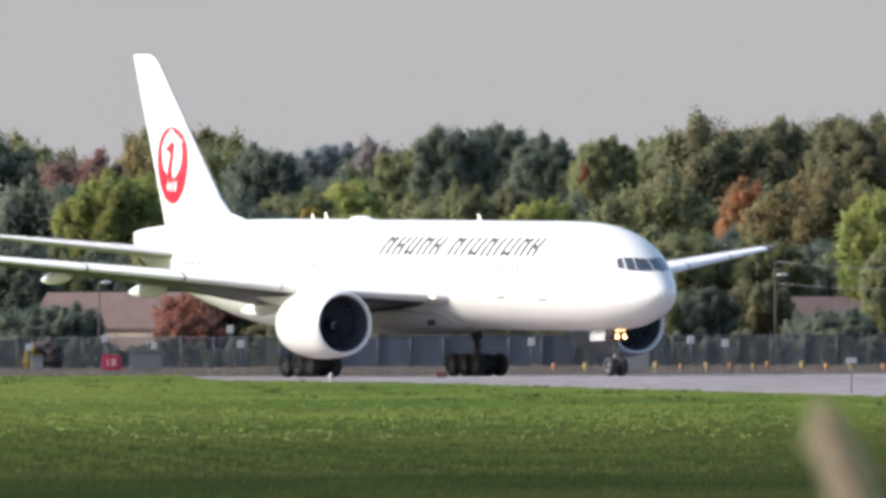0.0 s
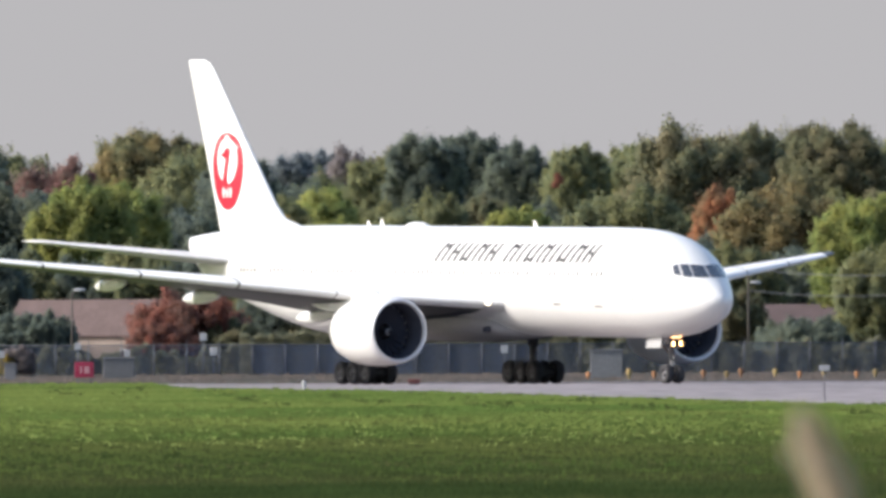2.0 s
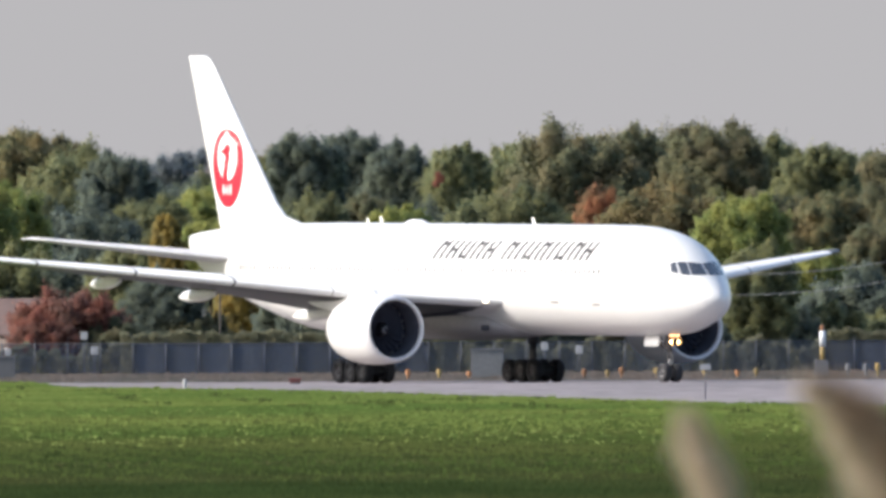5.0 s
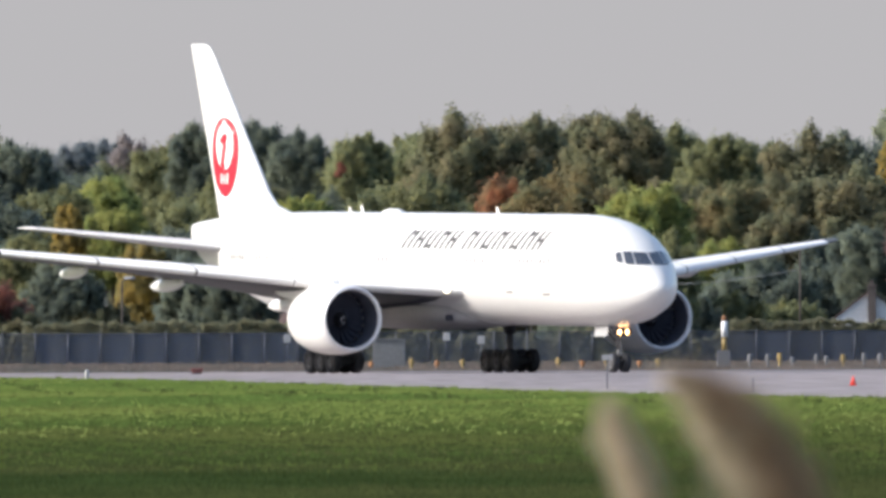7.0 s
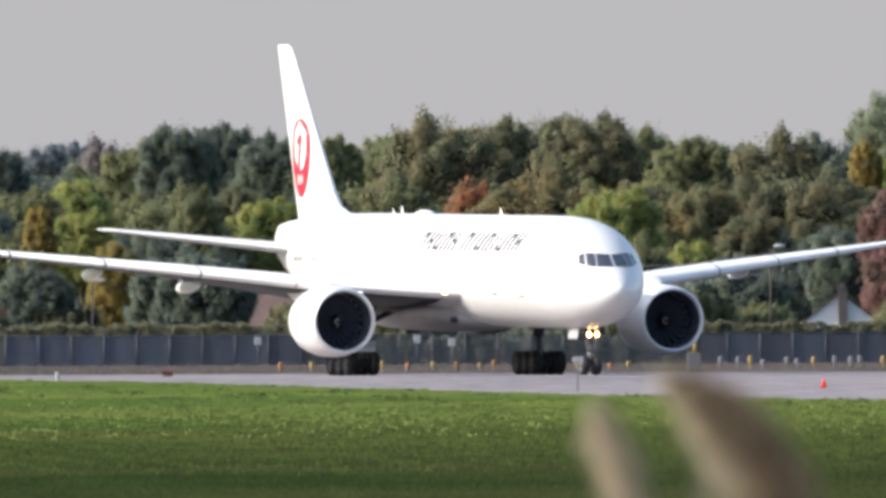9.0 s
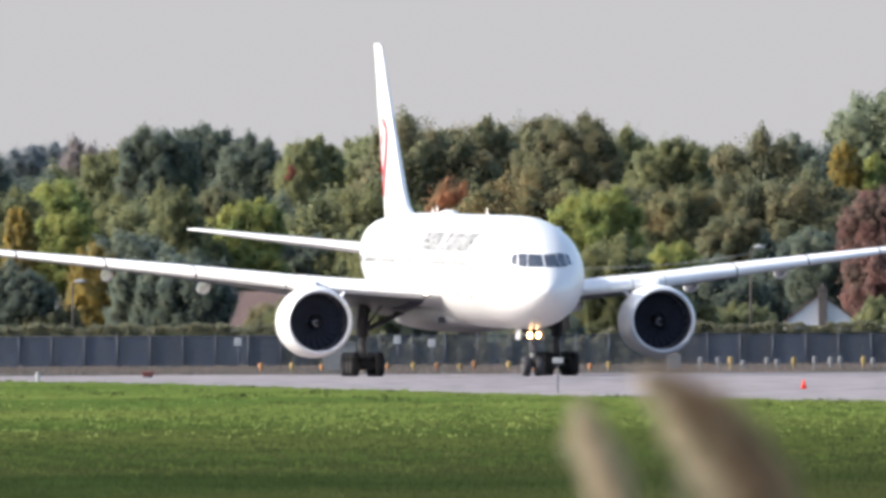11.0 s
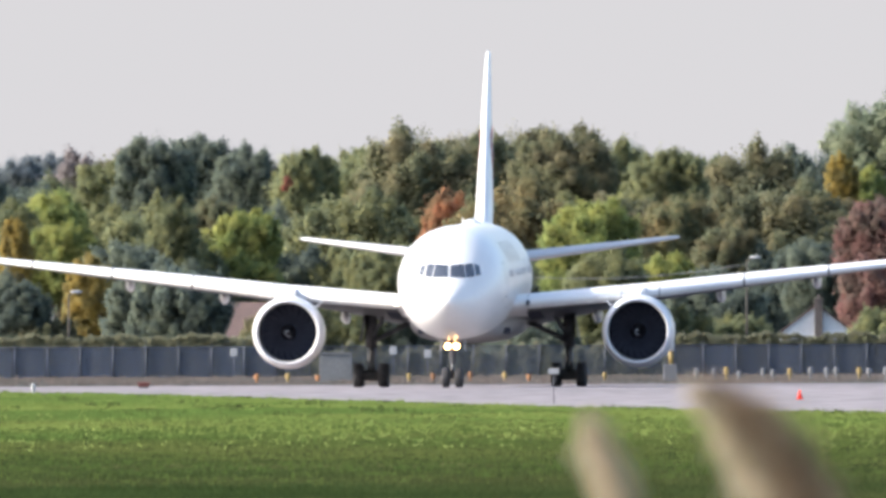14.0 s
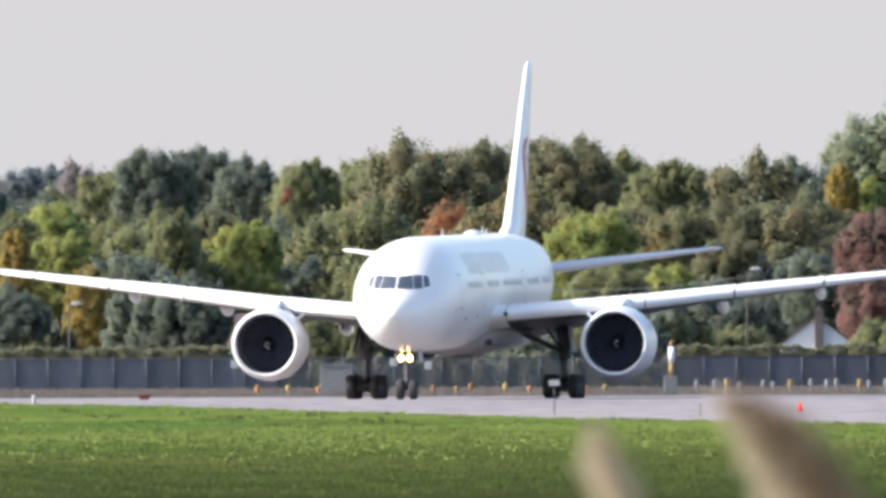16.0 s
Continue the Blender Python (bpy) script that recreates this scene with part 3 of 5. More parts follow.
def build_gear(a):
    tyre, rim = wheel_mesh(0.67, 0.50, "wheel")
    for side in (1, -1):
        y = side * 5.48
        bm = bmesh.new()
        tube(bm, (0, y, 0.70), (0, y, 2.4), 0.22, seg=14)
        tube(bm, (0, y, 2.2), (0.15, y, 4.4), 0.34, seg=14)
        gear = part("main_gear", finish(bm), M_STRUT, a, "grey main landing gear leg")
        for name, ends, r in (("side_brace", ((0.05, y, 2.5), (0.2, side * 3.0, 3.7)), 0.15), ("drag_brace", ((0.05, y, 2.5), (2.4, side * 4.6, 4.2)), 0.09),
                              ("drag_brace", ((0.05, y, 2.7), (-1.8, side * 4.6, 4.2)), 0.09)):
            bm = bmesh.new()
            tube(bm, *ends, r)
            part(name, finish(bm), M_STRUT, gear)
        bm = bmesh.new()
        tube(bm, (0.25, y, 0.8), (0.42, y, 1.6), 0.05)
        tube(bm, (0.42, y, 1.6), (0.22, y, 2.3), 0.05)
        part("torque_link", finish(bm), M_STRUT, gear)
        bm = bmesh.new()
        box(bm, (3.3, 0.26, 0.28), (0, y, 0.70), bevel=0.05)
        for x in (-1.45, 0, 1.45):
            tube(bm, (x, y - 0.78, 0.67), (x, y + 0.78, 0.67), 0.09)
            tube(bm, (x, y - 0.46, 0.67), (x, y + 0.46, 0.67), 0.30, seg=14)
        part("bogie_beam", finish(bm, False), M_BRAKE, gear, "dark bogie beam with brake packs")
        bm = bmesh.new()
        box(bm, (2.3, 0.05, 1.5), (0.1, y + side * 0.45, 3.3), Matrix.Rotation(side * 0.18, 4, "X"), bevel=0.02)
        # The door takes the wing's dark grey as its shade.
        part("gear_door", finish(bm, False), M_WING, gear, "gear door with its shade put into the dark grey")
        for x in (-1.45, 0, 1.45):
            for q in (-0.70, 0.70):
                w = shared("wheel", tyre, a, pose(x, y + q, 0.67))
                shared("rim", rim, w, Matrix())
                WHEELS.append((w, (x, y + q, 0.67), 0.67))
    tyre, rim = wheel_mesh(0.54, 0.42, "nose_wheel")
    bm = bmesh.new()
    x = 25.88
    tube(bm, (x, 0, 0.54), (x, 0, 1.5), 0.11, seg=14)
    tube(bm, (x, 0, 1.3), (x - 0.12, 0, 3.2), 0.17, seg=14)
    tube(bm, (x, -0.62, 0.54), (x, 0.62, 0.54), 0.07)
    tube(bm, (x - 0.1, 0.12, 1.7), (x - 2.2, 0.25, 3.0), 0.07)
    tube(bm, (x - 0.1, -0.12, 1.7), (x - 2.2, -0.25, 3.0), 0.07)
    tube(bm, (x + 0.16, 0, 0.7), (x + 0.34, 0, 1.2), 0.04)
    tube(bm, (x + 0.34, 0, 1.2), (x + 0.15, 0, 1.7), 0.04)
    box(bm, (0.16, 1.1, 0.12), (x + 0.22, 0, 2.32), bevel=0.02)
    gear = part("nose_gear", finish(bm), M_STRUT, a, "grey nose landing gear leg")
    for side in (1, -1):
        bm = bmesh.new()
        box(bm, (1.7, 0.05, 0.85), (x - 0.9, side * 0.62, 2.42), Matrix.Rotation(side * 0.12, 4, "X"), bevel=0.02)
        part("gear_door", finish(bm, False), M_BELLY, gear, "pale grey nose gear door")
        w = shared("nose_wheel", tyre, a, pose(x, side * 0.36, 0.54))
        shared("rim", rim, w, Matrix())
        WHEELS.append((w, (x, side * 0.36, 0.54), 0.54))
        bm = bmesh.new()
        # Hood is made extra deep to hide the lamp from the side.
        lathe(bm, [(x + 0.30, 0.13), (x + 0.42, 0.19), (x + 0.80, 0.198), (x + 0.80, 0.188), (x + 0.40, 0.18)], (0, side * 0.23, 2.24), seg=20)
        lamp = part("lamp_housing", finish(bm), M_HOOD, gear, "dark round lamp housing, deepened to dim the lamp sideways")
        bm = bmesh.new()
        lathe(bm, [(x + 0.50, 0.005), (x + 0.48, 0.11), (x + 0.43, 0.176)], (0, side * 0.23, 2.24), seg=20)
        part("landing_light", finish(bm), M_LAMP, gear, "bright warm landing light")
    for side in (1, -1):
        bm = bmesh.new()
        lathe(bm, [(x + 0.80, 0.005), (x + 0.78, 0.035), (x + 0.66, 0.055), (x + 0.30, 0.04)], (0, side * 0.17, 2.60), seg=14)
        part("taxi_light", finish(bm), M_TAXI, gear, "small warm taxi light")


build_body(aircraft)
for flank in (1, -1):
    build_wing(aircraft, flank)
    build_engine(aircraft, flank)
build_tail(aircraft)
build_gear(aircraft)


# ---- ground ----
M_GRASS = material("mown_grass_ground", (0.079, 0.120, 0.024), 0.9, 0, 0.2, 1.0, 9.0, second=(0.112, 0.137, 0.031), stretch=(0.06, 0.01, 1), spec=0.05)
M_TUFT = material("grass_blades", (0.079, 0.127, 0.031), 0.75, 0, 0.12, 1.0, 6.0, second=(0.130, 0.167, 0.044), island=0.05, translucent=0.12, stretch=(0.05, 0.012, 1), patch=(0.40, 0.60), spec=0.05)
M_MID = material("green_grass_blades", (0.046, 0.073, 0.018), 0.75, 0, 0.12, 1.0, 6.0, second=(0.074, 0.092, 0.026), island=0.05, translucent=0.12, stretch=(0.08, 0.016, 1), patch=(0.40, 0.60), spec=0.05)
M_DARK_GRASS = material("dark_grass_blades", (0.025, 0.041, 0.012), 0.8, 0, 0.2, 1.0, 6.0, second=(0.043, 0.053, 0.018), island=0.12, translucent=0.12, stretch=(0.08, 0.03, 1), spec=0.05)
M_STRAW = material("pale_straw_grass_blades", (0.21, 0.26, 0.085), 0.75, 0, 0.12, 1.0, 6.0, second=(0.24, 0.29, 0.08), island=0.15, translucent=0.3, spec=0.1)
M_DRY = material("dry_brownish_grass_blades", (0.105, 0.092, 0.042), 0.8, 0, 0.2, 1.0, 6.0, second=(0.080, 0.090, 0.034), island=0.15, translucent=0.12, spec=0.05)
M_CONCRETE = material("pale_runway_concrete", (0.236, 0.210, 0.220), 0.85, 0, 0.22, 0.06, 0.8, second=(0.172, 0.155, 0.166), stretch=(0.8, 0.04, 1), spec=0.2)
M_VERGE = material("dry_far_verge", (0.105, 0.092, 0.094), 0.95, 0, 0.25, 1.0, 9.0, second=(0.056, 0.062, 0.054), stretch=(0.05, 0.008, 1), spec=0.05)


def flat_sheet(name, outline, z, mat, label, category):
    bm = bmesh.new()
    bm.faces.new([bm.verts.new((x, y, z)) for x, y in outline])
    ob = mesh_object(name, finish(bm, False), mat)
    return tagged(ob, label, category, kind="structure")


flat_sheet("ground", [(-4900, -4900), (4900, -4900), (4900, 4900), (-4900, 4900)], 0.0, M_GRASS, "green mown airfield grass", "ground")
# near edge of the pavement, from the far corner to the near one
EDGE = [(-40, 1640), (-33, 1434), (-26.5, 1215), (-13, 1075), (-4, 910), (4, 765), (13, 662), (22, 570), (40, 450)]
flat_sheet("pavement", EDGE[1:] + [(420, 450), (420, 1440), (60, 1425)], 0.004, M_CONCRETE, "pale worn concrete taxiway and runway", "pavement")
flat_sheet("verge", [(-500, 1480), (-33, 1439), (60, 1430), (420, 1445), (420, 2600), (-500, 2600)], 0.008, M_VERGE, "dull grass verge with bare patches", "ground")


def edge_x(d):
    ys = [p[1] for p in EDGE][::-1]
    return np.interp(d, ys, [p[0] for p in EDGE][::-1])


def grass_field(name, count, near, far, low, high, mat, label, seed, along=None, fade=0.5, clumps=None):
    """Tufts of five blades each over a fan-shaped stretch of the field, in one mesh."""
    rng = np.random.default_rng(seed)
    d = 1 / rng.uniform(1 / far, 1 / near, count * 2)
    x = rng.uniform(-1560, 1060, count * 2) * d / F_PX
    e = edge_x(d)
    keep = x < e - 0.1
    keep &= rng.random(count * 2) < np.clip((d - near) / (fade * near + 1e-6), 0, 1) + (fade == 0)
    keep &= rng.random(count * 2) < np.clip((far - d) / (0.3 * far), 0, 1) + (far > 1400)
    if along:
        keep &= x > e - along
    if clumps is not None:
        # tufts gather in loose clumps
        keep &= np.sin(x * 1.7 + 0.043 * d + seed) + np.sin(x * 0.9 - 0.031 * d) + 0.8 * np.sin(x * 3.1 + 0.09 * d) > clumps
    d, x = d[keep][:count], x[keep][:count]
    n = len(d)
    k = 5
    uneven = np.sin(x * 5.9 + 0.31 * d + seed) + np.sin(x * 2.7 - 0.17 * d) + np.sin(x * 11.3 + 0.83 * d + 2 * seed)
    size = rng.uniform(low, high, (n, 1)) * (0.75 + 0.5 * rng.random((n, k))) * (1 + 0.14 * np.clip(uneven, -2, 3))[:, None]
    an = rng.uniform(0, 2 * math.pi, (n, k))
    spread = rng.uniform(0.02, 0.16, (n, k))
    bx, by = x[:, None] + spread * np.cos(an), d[:, None] + spread * np.sin(an)
    w = rng.uniform(0.012, 0.03, (n, k)) * (0.6 + d[:, None] / 700)
    lean = rng.uniform(-0.6, 0.6, (n, k)) * size
    v = np.zeros((n, k, 3, 3))
    v[..., 0, 0], v[..., 1, 0], v[..., 2, 0] = bx - w, bx + w, bx + lean
    v[..., 0, 1], v[..., 1, 1], v[..., 2, 1] = by, by + w * 0.4, by + rng.uniform(0.3, 0.9, (n, k)) * size
    v[..., 2, 2] = size
    me = bpy.data.meshes.new(name)
    flat = v.reshape(-1, 3)
    me.from_pydata(flat.tolist(), [], np.arange(len(flat)).reshape(-1, 3).tolist())
    me.materials.append(mat)
    # blades shade as a soft sward
    nor = np.repeat(rng.normal(0, 0.13, (n * k, 3)) + np.array([0, -0.25, 1.0]), 3, axis=0)
    nor /= np.linalg.norm(nor, axis=1)[:, None]
    me.polygons.foreach_set("use_smooth", np.ones(len(me.polygons), dtype=bool))
    me.normals_split_custom_set_from_vertices(nor.tolist())
    return tagged(new(name, me), label, "grass", kind="stuff")


# The field is laid in overlapping bands, darker towards the camera.
grass_field("grass", 40000, 450, 1460, 0.05, 0.11, M_TUFT, "brighter mown green grass further out", 1, fade=0.7)
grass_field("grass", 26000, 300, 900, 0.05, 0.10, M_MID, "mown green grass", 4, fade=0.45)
grass_field("grass", 28000, 245, 520, 0.04, 0.09, M_DARK_GRASS, "darker green grass nearest the camera", 2, fade=0)
grass_field("grass", 9000, 650, 1440, 0.05, 0.14, M_TUFT, "longer grass tufts along the pavement edge", 3, along=7, fade=0)
grass_field("grass", 4500, 620, 1440, 0.07, 0.17, M_DARK_GRASS, "clumps of darker grass near the pavement", 5, along=18, fade=0, clumps=0.9)
grass_field("grass", 4500, 600, 1440, 0.07, 0.16, M_TUFT, "clumps of bright green grass near the pavement", 7, along=20, fade=0, clumps=0.6)
grass_field("grass", 1600, 420, 1300, 0.05, 0.10, M_STRAW, "scattered pale dry grass blades", 6, fade=0)
grass_field("grass", 14000, 350, 370, 0.03, 0.06, M_DRY, "thin strip of dry brownish grass", 8, fade=0)


# dry weeds over the far verge
M_WEED = material("dry_mauve_brown_weeds", (0.082, 0.080, 0.074), 0.9, 0, 0.2, 1.0, 6.0, second=(0.165, 0.130, 0.115), island=0.3, stretch=(0.12, 0.01, 1), spec=0.05)
weed_rng = np.random.default_rng(8)
wn_, wk_ = 9000, 4
wy = np.repeat(weed_rng.uniform(1442, 2046, wn_), wk_) + weed_rng.normal(0, 0.1, wn_ * wk_)
wx = np.repeat(weed_rng.uniform(-1560, 1060, wn_), wk_) * wy / F_PX + weed_rng.normal(0, 0.12, wn_ * wk_)
wy = np.maximum(wy, np.interp(wx, [-500, -33, 60, 420], [1480, 1439.5, 1430.5, 1445.5]) + 0.6)
wh = np.repeat(weed_rng.gamma(3.0, 0.04, wn_), wk_) * weed_rng.uniform(0.6, 1.2, wn_ * wk_) + 0.03
ww = weed_rng.uniform(0.02, 0.05, wn_ * wk_)
wl_ = weed_rng.uniform(-0.5, 0.5, wn_ * wk_) * wh
wv = np.stack([np.stack([wx - ww, wy, 0 * wy], 1), np.stack([wx + ww, wy, 0 * wy], 1), np.stack([wx + wl_, wy + 0.4 * wh, wh], 1)], 1).reshape(-1, 3)
weed_me = bpy.data.meshes.new("weeds")
weed_me.from_pydata(wv.tolist(), [], np.arange(len(wv)).reshape(-1, 3).tolist())
weed_me.materials.append(M_WEED)
tagged(new("weeds", weed_me), "dry mauve-brown weeds on the far verge", "weeds", kind="stuff")


def at_angle(p, d):
    """Ground place from the sideways angle, in lens units, and the distance."""
    return p * d / F_PX


def up_angle(e, d):
    return EYE + e * d / F_PX


# ---- trees ----
def leaf_material(name, base, patch, tip, through=0.68):
    """Leaves: broad patches of a second colour over each crown, and single leaf clumps in a third."""
    m = bpy.data.materials.new(name)
    m.use_nodes = True
    n, l = m.node_tree.nodes, m.node_tree.links
    b = n["Principled BSDF"]
    b.inputs["Roughness"].default_value = 0.6
    b.inputs["Specular IOR Level"].default_value = 0.25
    co, info = n.new("ShaderNodeTexCoord"), n.new("ShaderNodeObjectInfo")
    shift = n.new("ShaderNodeVectorMath")
    shift.operation = "MULTIPLY_ADD"
    shift.inputs[1].default_value = (1, 1, 1)
    spread = n.new("ShaderNodeVectorMath")
    spread.operation = "SCALE"
    spread.inputs[0].default_value = (37, 19, 53)
    l.new(info.outputs["Random"], spread.inputs["Scale"])
    l.new(co.outputs["Object"], shift.inputs[0])
    l.new(spread.outputs[0], shift.inputs[2])
    big, small = n.new("ShaderNodeTexNoise"), n.new("ShaderNodeTexNoise")
    for node, sc, det in ((big, 1.5, 3), (small, 7.0, 3)):
        node.inputs["Scale"].default_value = sc
        node.inputs["Detail"].default_value = det
        l.new(shift.outputs[0], node.inputs["Vector"])

    def ramp(src, lo, hi, to_lo=0.0, to_hi=1.0):
        r = n.new("ShaderNodeMapRange")
        for key, v in (("From Min", lo), ("From Max", hi), ("To Min", to_lo), ("To Max", to_hi)):
            r.inputs[key].default_value = v
        l.new(src, r.inputs["Value"])
        return r.outputs[0]

    def blend(fac, one, two):
        x = n.new("ShaderNodeMix")
        x.data_type = "RGBA"
        l.new(fac, x.inputs["Factor"])
        for key, v in (("A", one), ("B", two)):
            if isinstance(v, tuple):
                x.inputs[key].default_value = (*v, 1)
            else:
                l.new(v, x.inputs[key])
        return x.outputs["Result"]

    geo = n.new("ShaderNodeNewGeometry")
    mixed = blend(ramp(big.outputs["Fac"], 0.42, 0.60), base, patch)
    both = n.new("ShaderNodeMath")
    both.operation = "MULTIPLY"
    l.new(ramp(small.outputs["Fac"], 0.42, 0.66), both.inputs[0])
    l.new(ramp(geo.outputs["Random Per Island"], 0.25, 0.95), both.inputs[1])
    mixed = blend(both.outputs[0], mixed, tip)
    tone = n.new("ShaderNodeVectorMath")
    tone.operation = "SCALE"
    l.new(mixed, tone.inputs[0])
    l.new(ramp(info.outputs["Random"], 0, 1, 0.9, 1.1), tone.inputs["Scale"])
    tr, ms = n.new("ShaderNodeBsdfTranslucent"), n.new("ShaderNodeMixShader")
    l.new(tone.outputs[0], b.inputs["Base Color"])
    l.new(tone.outputs[0], tr.inputs["Color"])
    ms.inputs[0].default_value = through
    l.new(b.outputs[0], ms.inputs[1])
    l.new(tr.outputs[0], ms.inputs[2])
    l.new(ms.outputs[0], n["Material Output"].inputs[0])
    return m


# Leaf colours are lifted and blued to hold haze, far and pale most.
LEAF = {
    "dark": leaf_material("dark_green_leaves", (0.143, 0.183, 0.169), (0.172, 0.205, 0.164), (0.297, 0.322, 0.215)),
    "green": leaf_material("green_leaves", (0.197, 0.230, 0.140), (0.250, 0.259, 0.135), (0.400, 0.386, 0.165)),
    "olive": leaf_material("olive_brown_leaves", (0.191, 0.211, 0.135), (0.240, 0.216, 0.133), (0.338, 0.303, 0.159)),
    "autumn": leaf_material("turning_autumn_leaves", (0.196, 0.213, 0.125), (0.284, 0.226, 0.118), (0.363, 0.297, 0.138)),
    "hedge": leaf_material("dull_olive_hedge_leaves", (0.245, 0.252, 0.176), (0.270, 0.258, 0.176), (0.350, 0.342, 0.205)),
    "scarlet": leaf_material("scarlet_leaves", (0.473, 0.202, 0.156), (0.374, 0.190, 0.150), (0.473, 0.258, 0.168)),
    "light": leaf_material("light_green_leaves", (0.238, 0.300, 0.116), (0.321, 0.334, 0.114), (0.463, 0.473, 0.143)),
    "yellow": leaf_material("yellow_autumn_leaves", (0.444, 0.336, 0.105), (0.297, 0.256, 0.117), (0.616, 0.468, 0.112)),
    "orange": leaf_material("orange_autumn_leaves", (0.475, 0.223, 0.133), (0.299, 0.217, 0.136), (0.508, 0.320, 0.151)),
    "red": leaf_material("dark_red_autumn_leaves", (0.274, 0.153, 0.144), (0.223, 0.170, 0.146), (0.357, 0.203, 0.168)),
    "rust": leaf_material("rusty_red_leaves", (0.308, 0.132, 0.106), (0.209, 0.132, 0.118), (0.396, 0.179, 0.114)),
    "pale": leaf_material("haze_paled_leaves", (0.259, 0.308, 0.228), (0.292, 0.319, 0.216), (0.374, 0.403, 0.264)),
    "far": leaf_material("haze_blued_leaves", (0.189, 0.228, 0.266), (0.205, 0.235, 0.259), (0.252, 0.282, 0.287)),
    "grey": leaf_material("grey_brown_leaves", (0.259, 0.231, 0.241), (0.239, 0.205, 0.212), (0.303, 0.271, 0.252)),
}
M_BARK = material("grey_brown_bark", (0.10, 0.082, 0.065), 0.9, 0, 0.3, 1, 8, bump=0.4)
LEAF_WORDS = {"dark": "dense dark green", "green": "green", "olive": "olive and brown autumn", "autumn": "turning orange-green autumn", "light": "light yellow-green", "yellow": "golden yellow autumn",
              "orange": "orange autumn", "red": "dark red autumn", "far": "distant haze-blued green", "grey": "grey-brown thinning", "rust": "rusty red autumn", "pale": "haze-paled grey-green"}


def puff(seed, leaves):
    """One leafy limb mass of unit radius: places, directions and soft normals of its leaves, and its inner mass."""
    rng = np.random.default_rng(seed)

    def directions(count, lift):
        u = rng.normal(0, 1, (count, 3))
        u[:, 2] += lift
        return u / np.linalg.norm(u, axis=1)[:, None]

    limbs, twigs = directions(20, 0.2), directions(120, 0.3)
    limb_size, twig_size = rng.uniform(0.0, 0.36, len(limbs)), rng.uniform(-0.06, 0.24, len(twigs))

    def reach(u):
        """Distance of the surface in the direction u."""
        r = 0.74 + np.max(limb_size * np.exp((u @ limbs.T - 1) * 17), axis=1)
        return r + (twig_size * np.exp((u @ twigs.T - 1) * 110)).sum(1)

    u = directions(leaves, 0.15)
    r = reach(u)
    t1 = np.cross(u, np.array([0.31, 0.17, 0.93]))
    t1 /= np.linalg.norm(t1, axis=1)[:, None]
    t2 = np.cross(u, t1)
    eps = 0.06
    slope = [(reach((u + eps * t) / math.sqrt(1 + eps * eps)) - r) / (eps * r) for t in (t1, t2)]
    out = u - 0.75 * slope[0][:, None] * t1 - 0.75 * slope[1][:, None] * t2
    out /= np.linalg.norm(out, axis=1)[:, None]
    place = u * (r * (1.14 - 0.52 * rng.random(leaves) ** 0.8))[:, None]
    rows, cols = 8, 12
    ball = np.array([(math.sin(math.pi * i / rows) * math.cos(2 * math.pi * j / cols), math.sin(math.pi * i / rows) * math.sin(2 * math.pi * j / cols), -math.cos(math.pi * i / rows))
                     for i in range(rows + 1) for j in range(cols)])
    core = ball * (reach(ball) * 0.66)[:, None]
    quads = np.array([(i * cols + j, i * cols + (j + 1) % cols, (i + 1) * cols + (j + 1) % cols, (i + 1) * cols + j) for i in range(rows) for j in range(cols)])
    return place, out, core, ball, quads


PUFFS = [puff(40 + k, 9000) for k in range(5)]


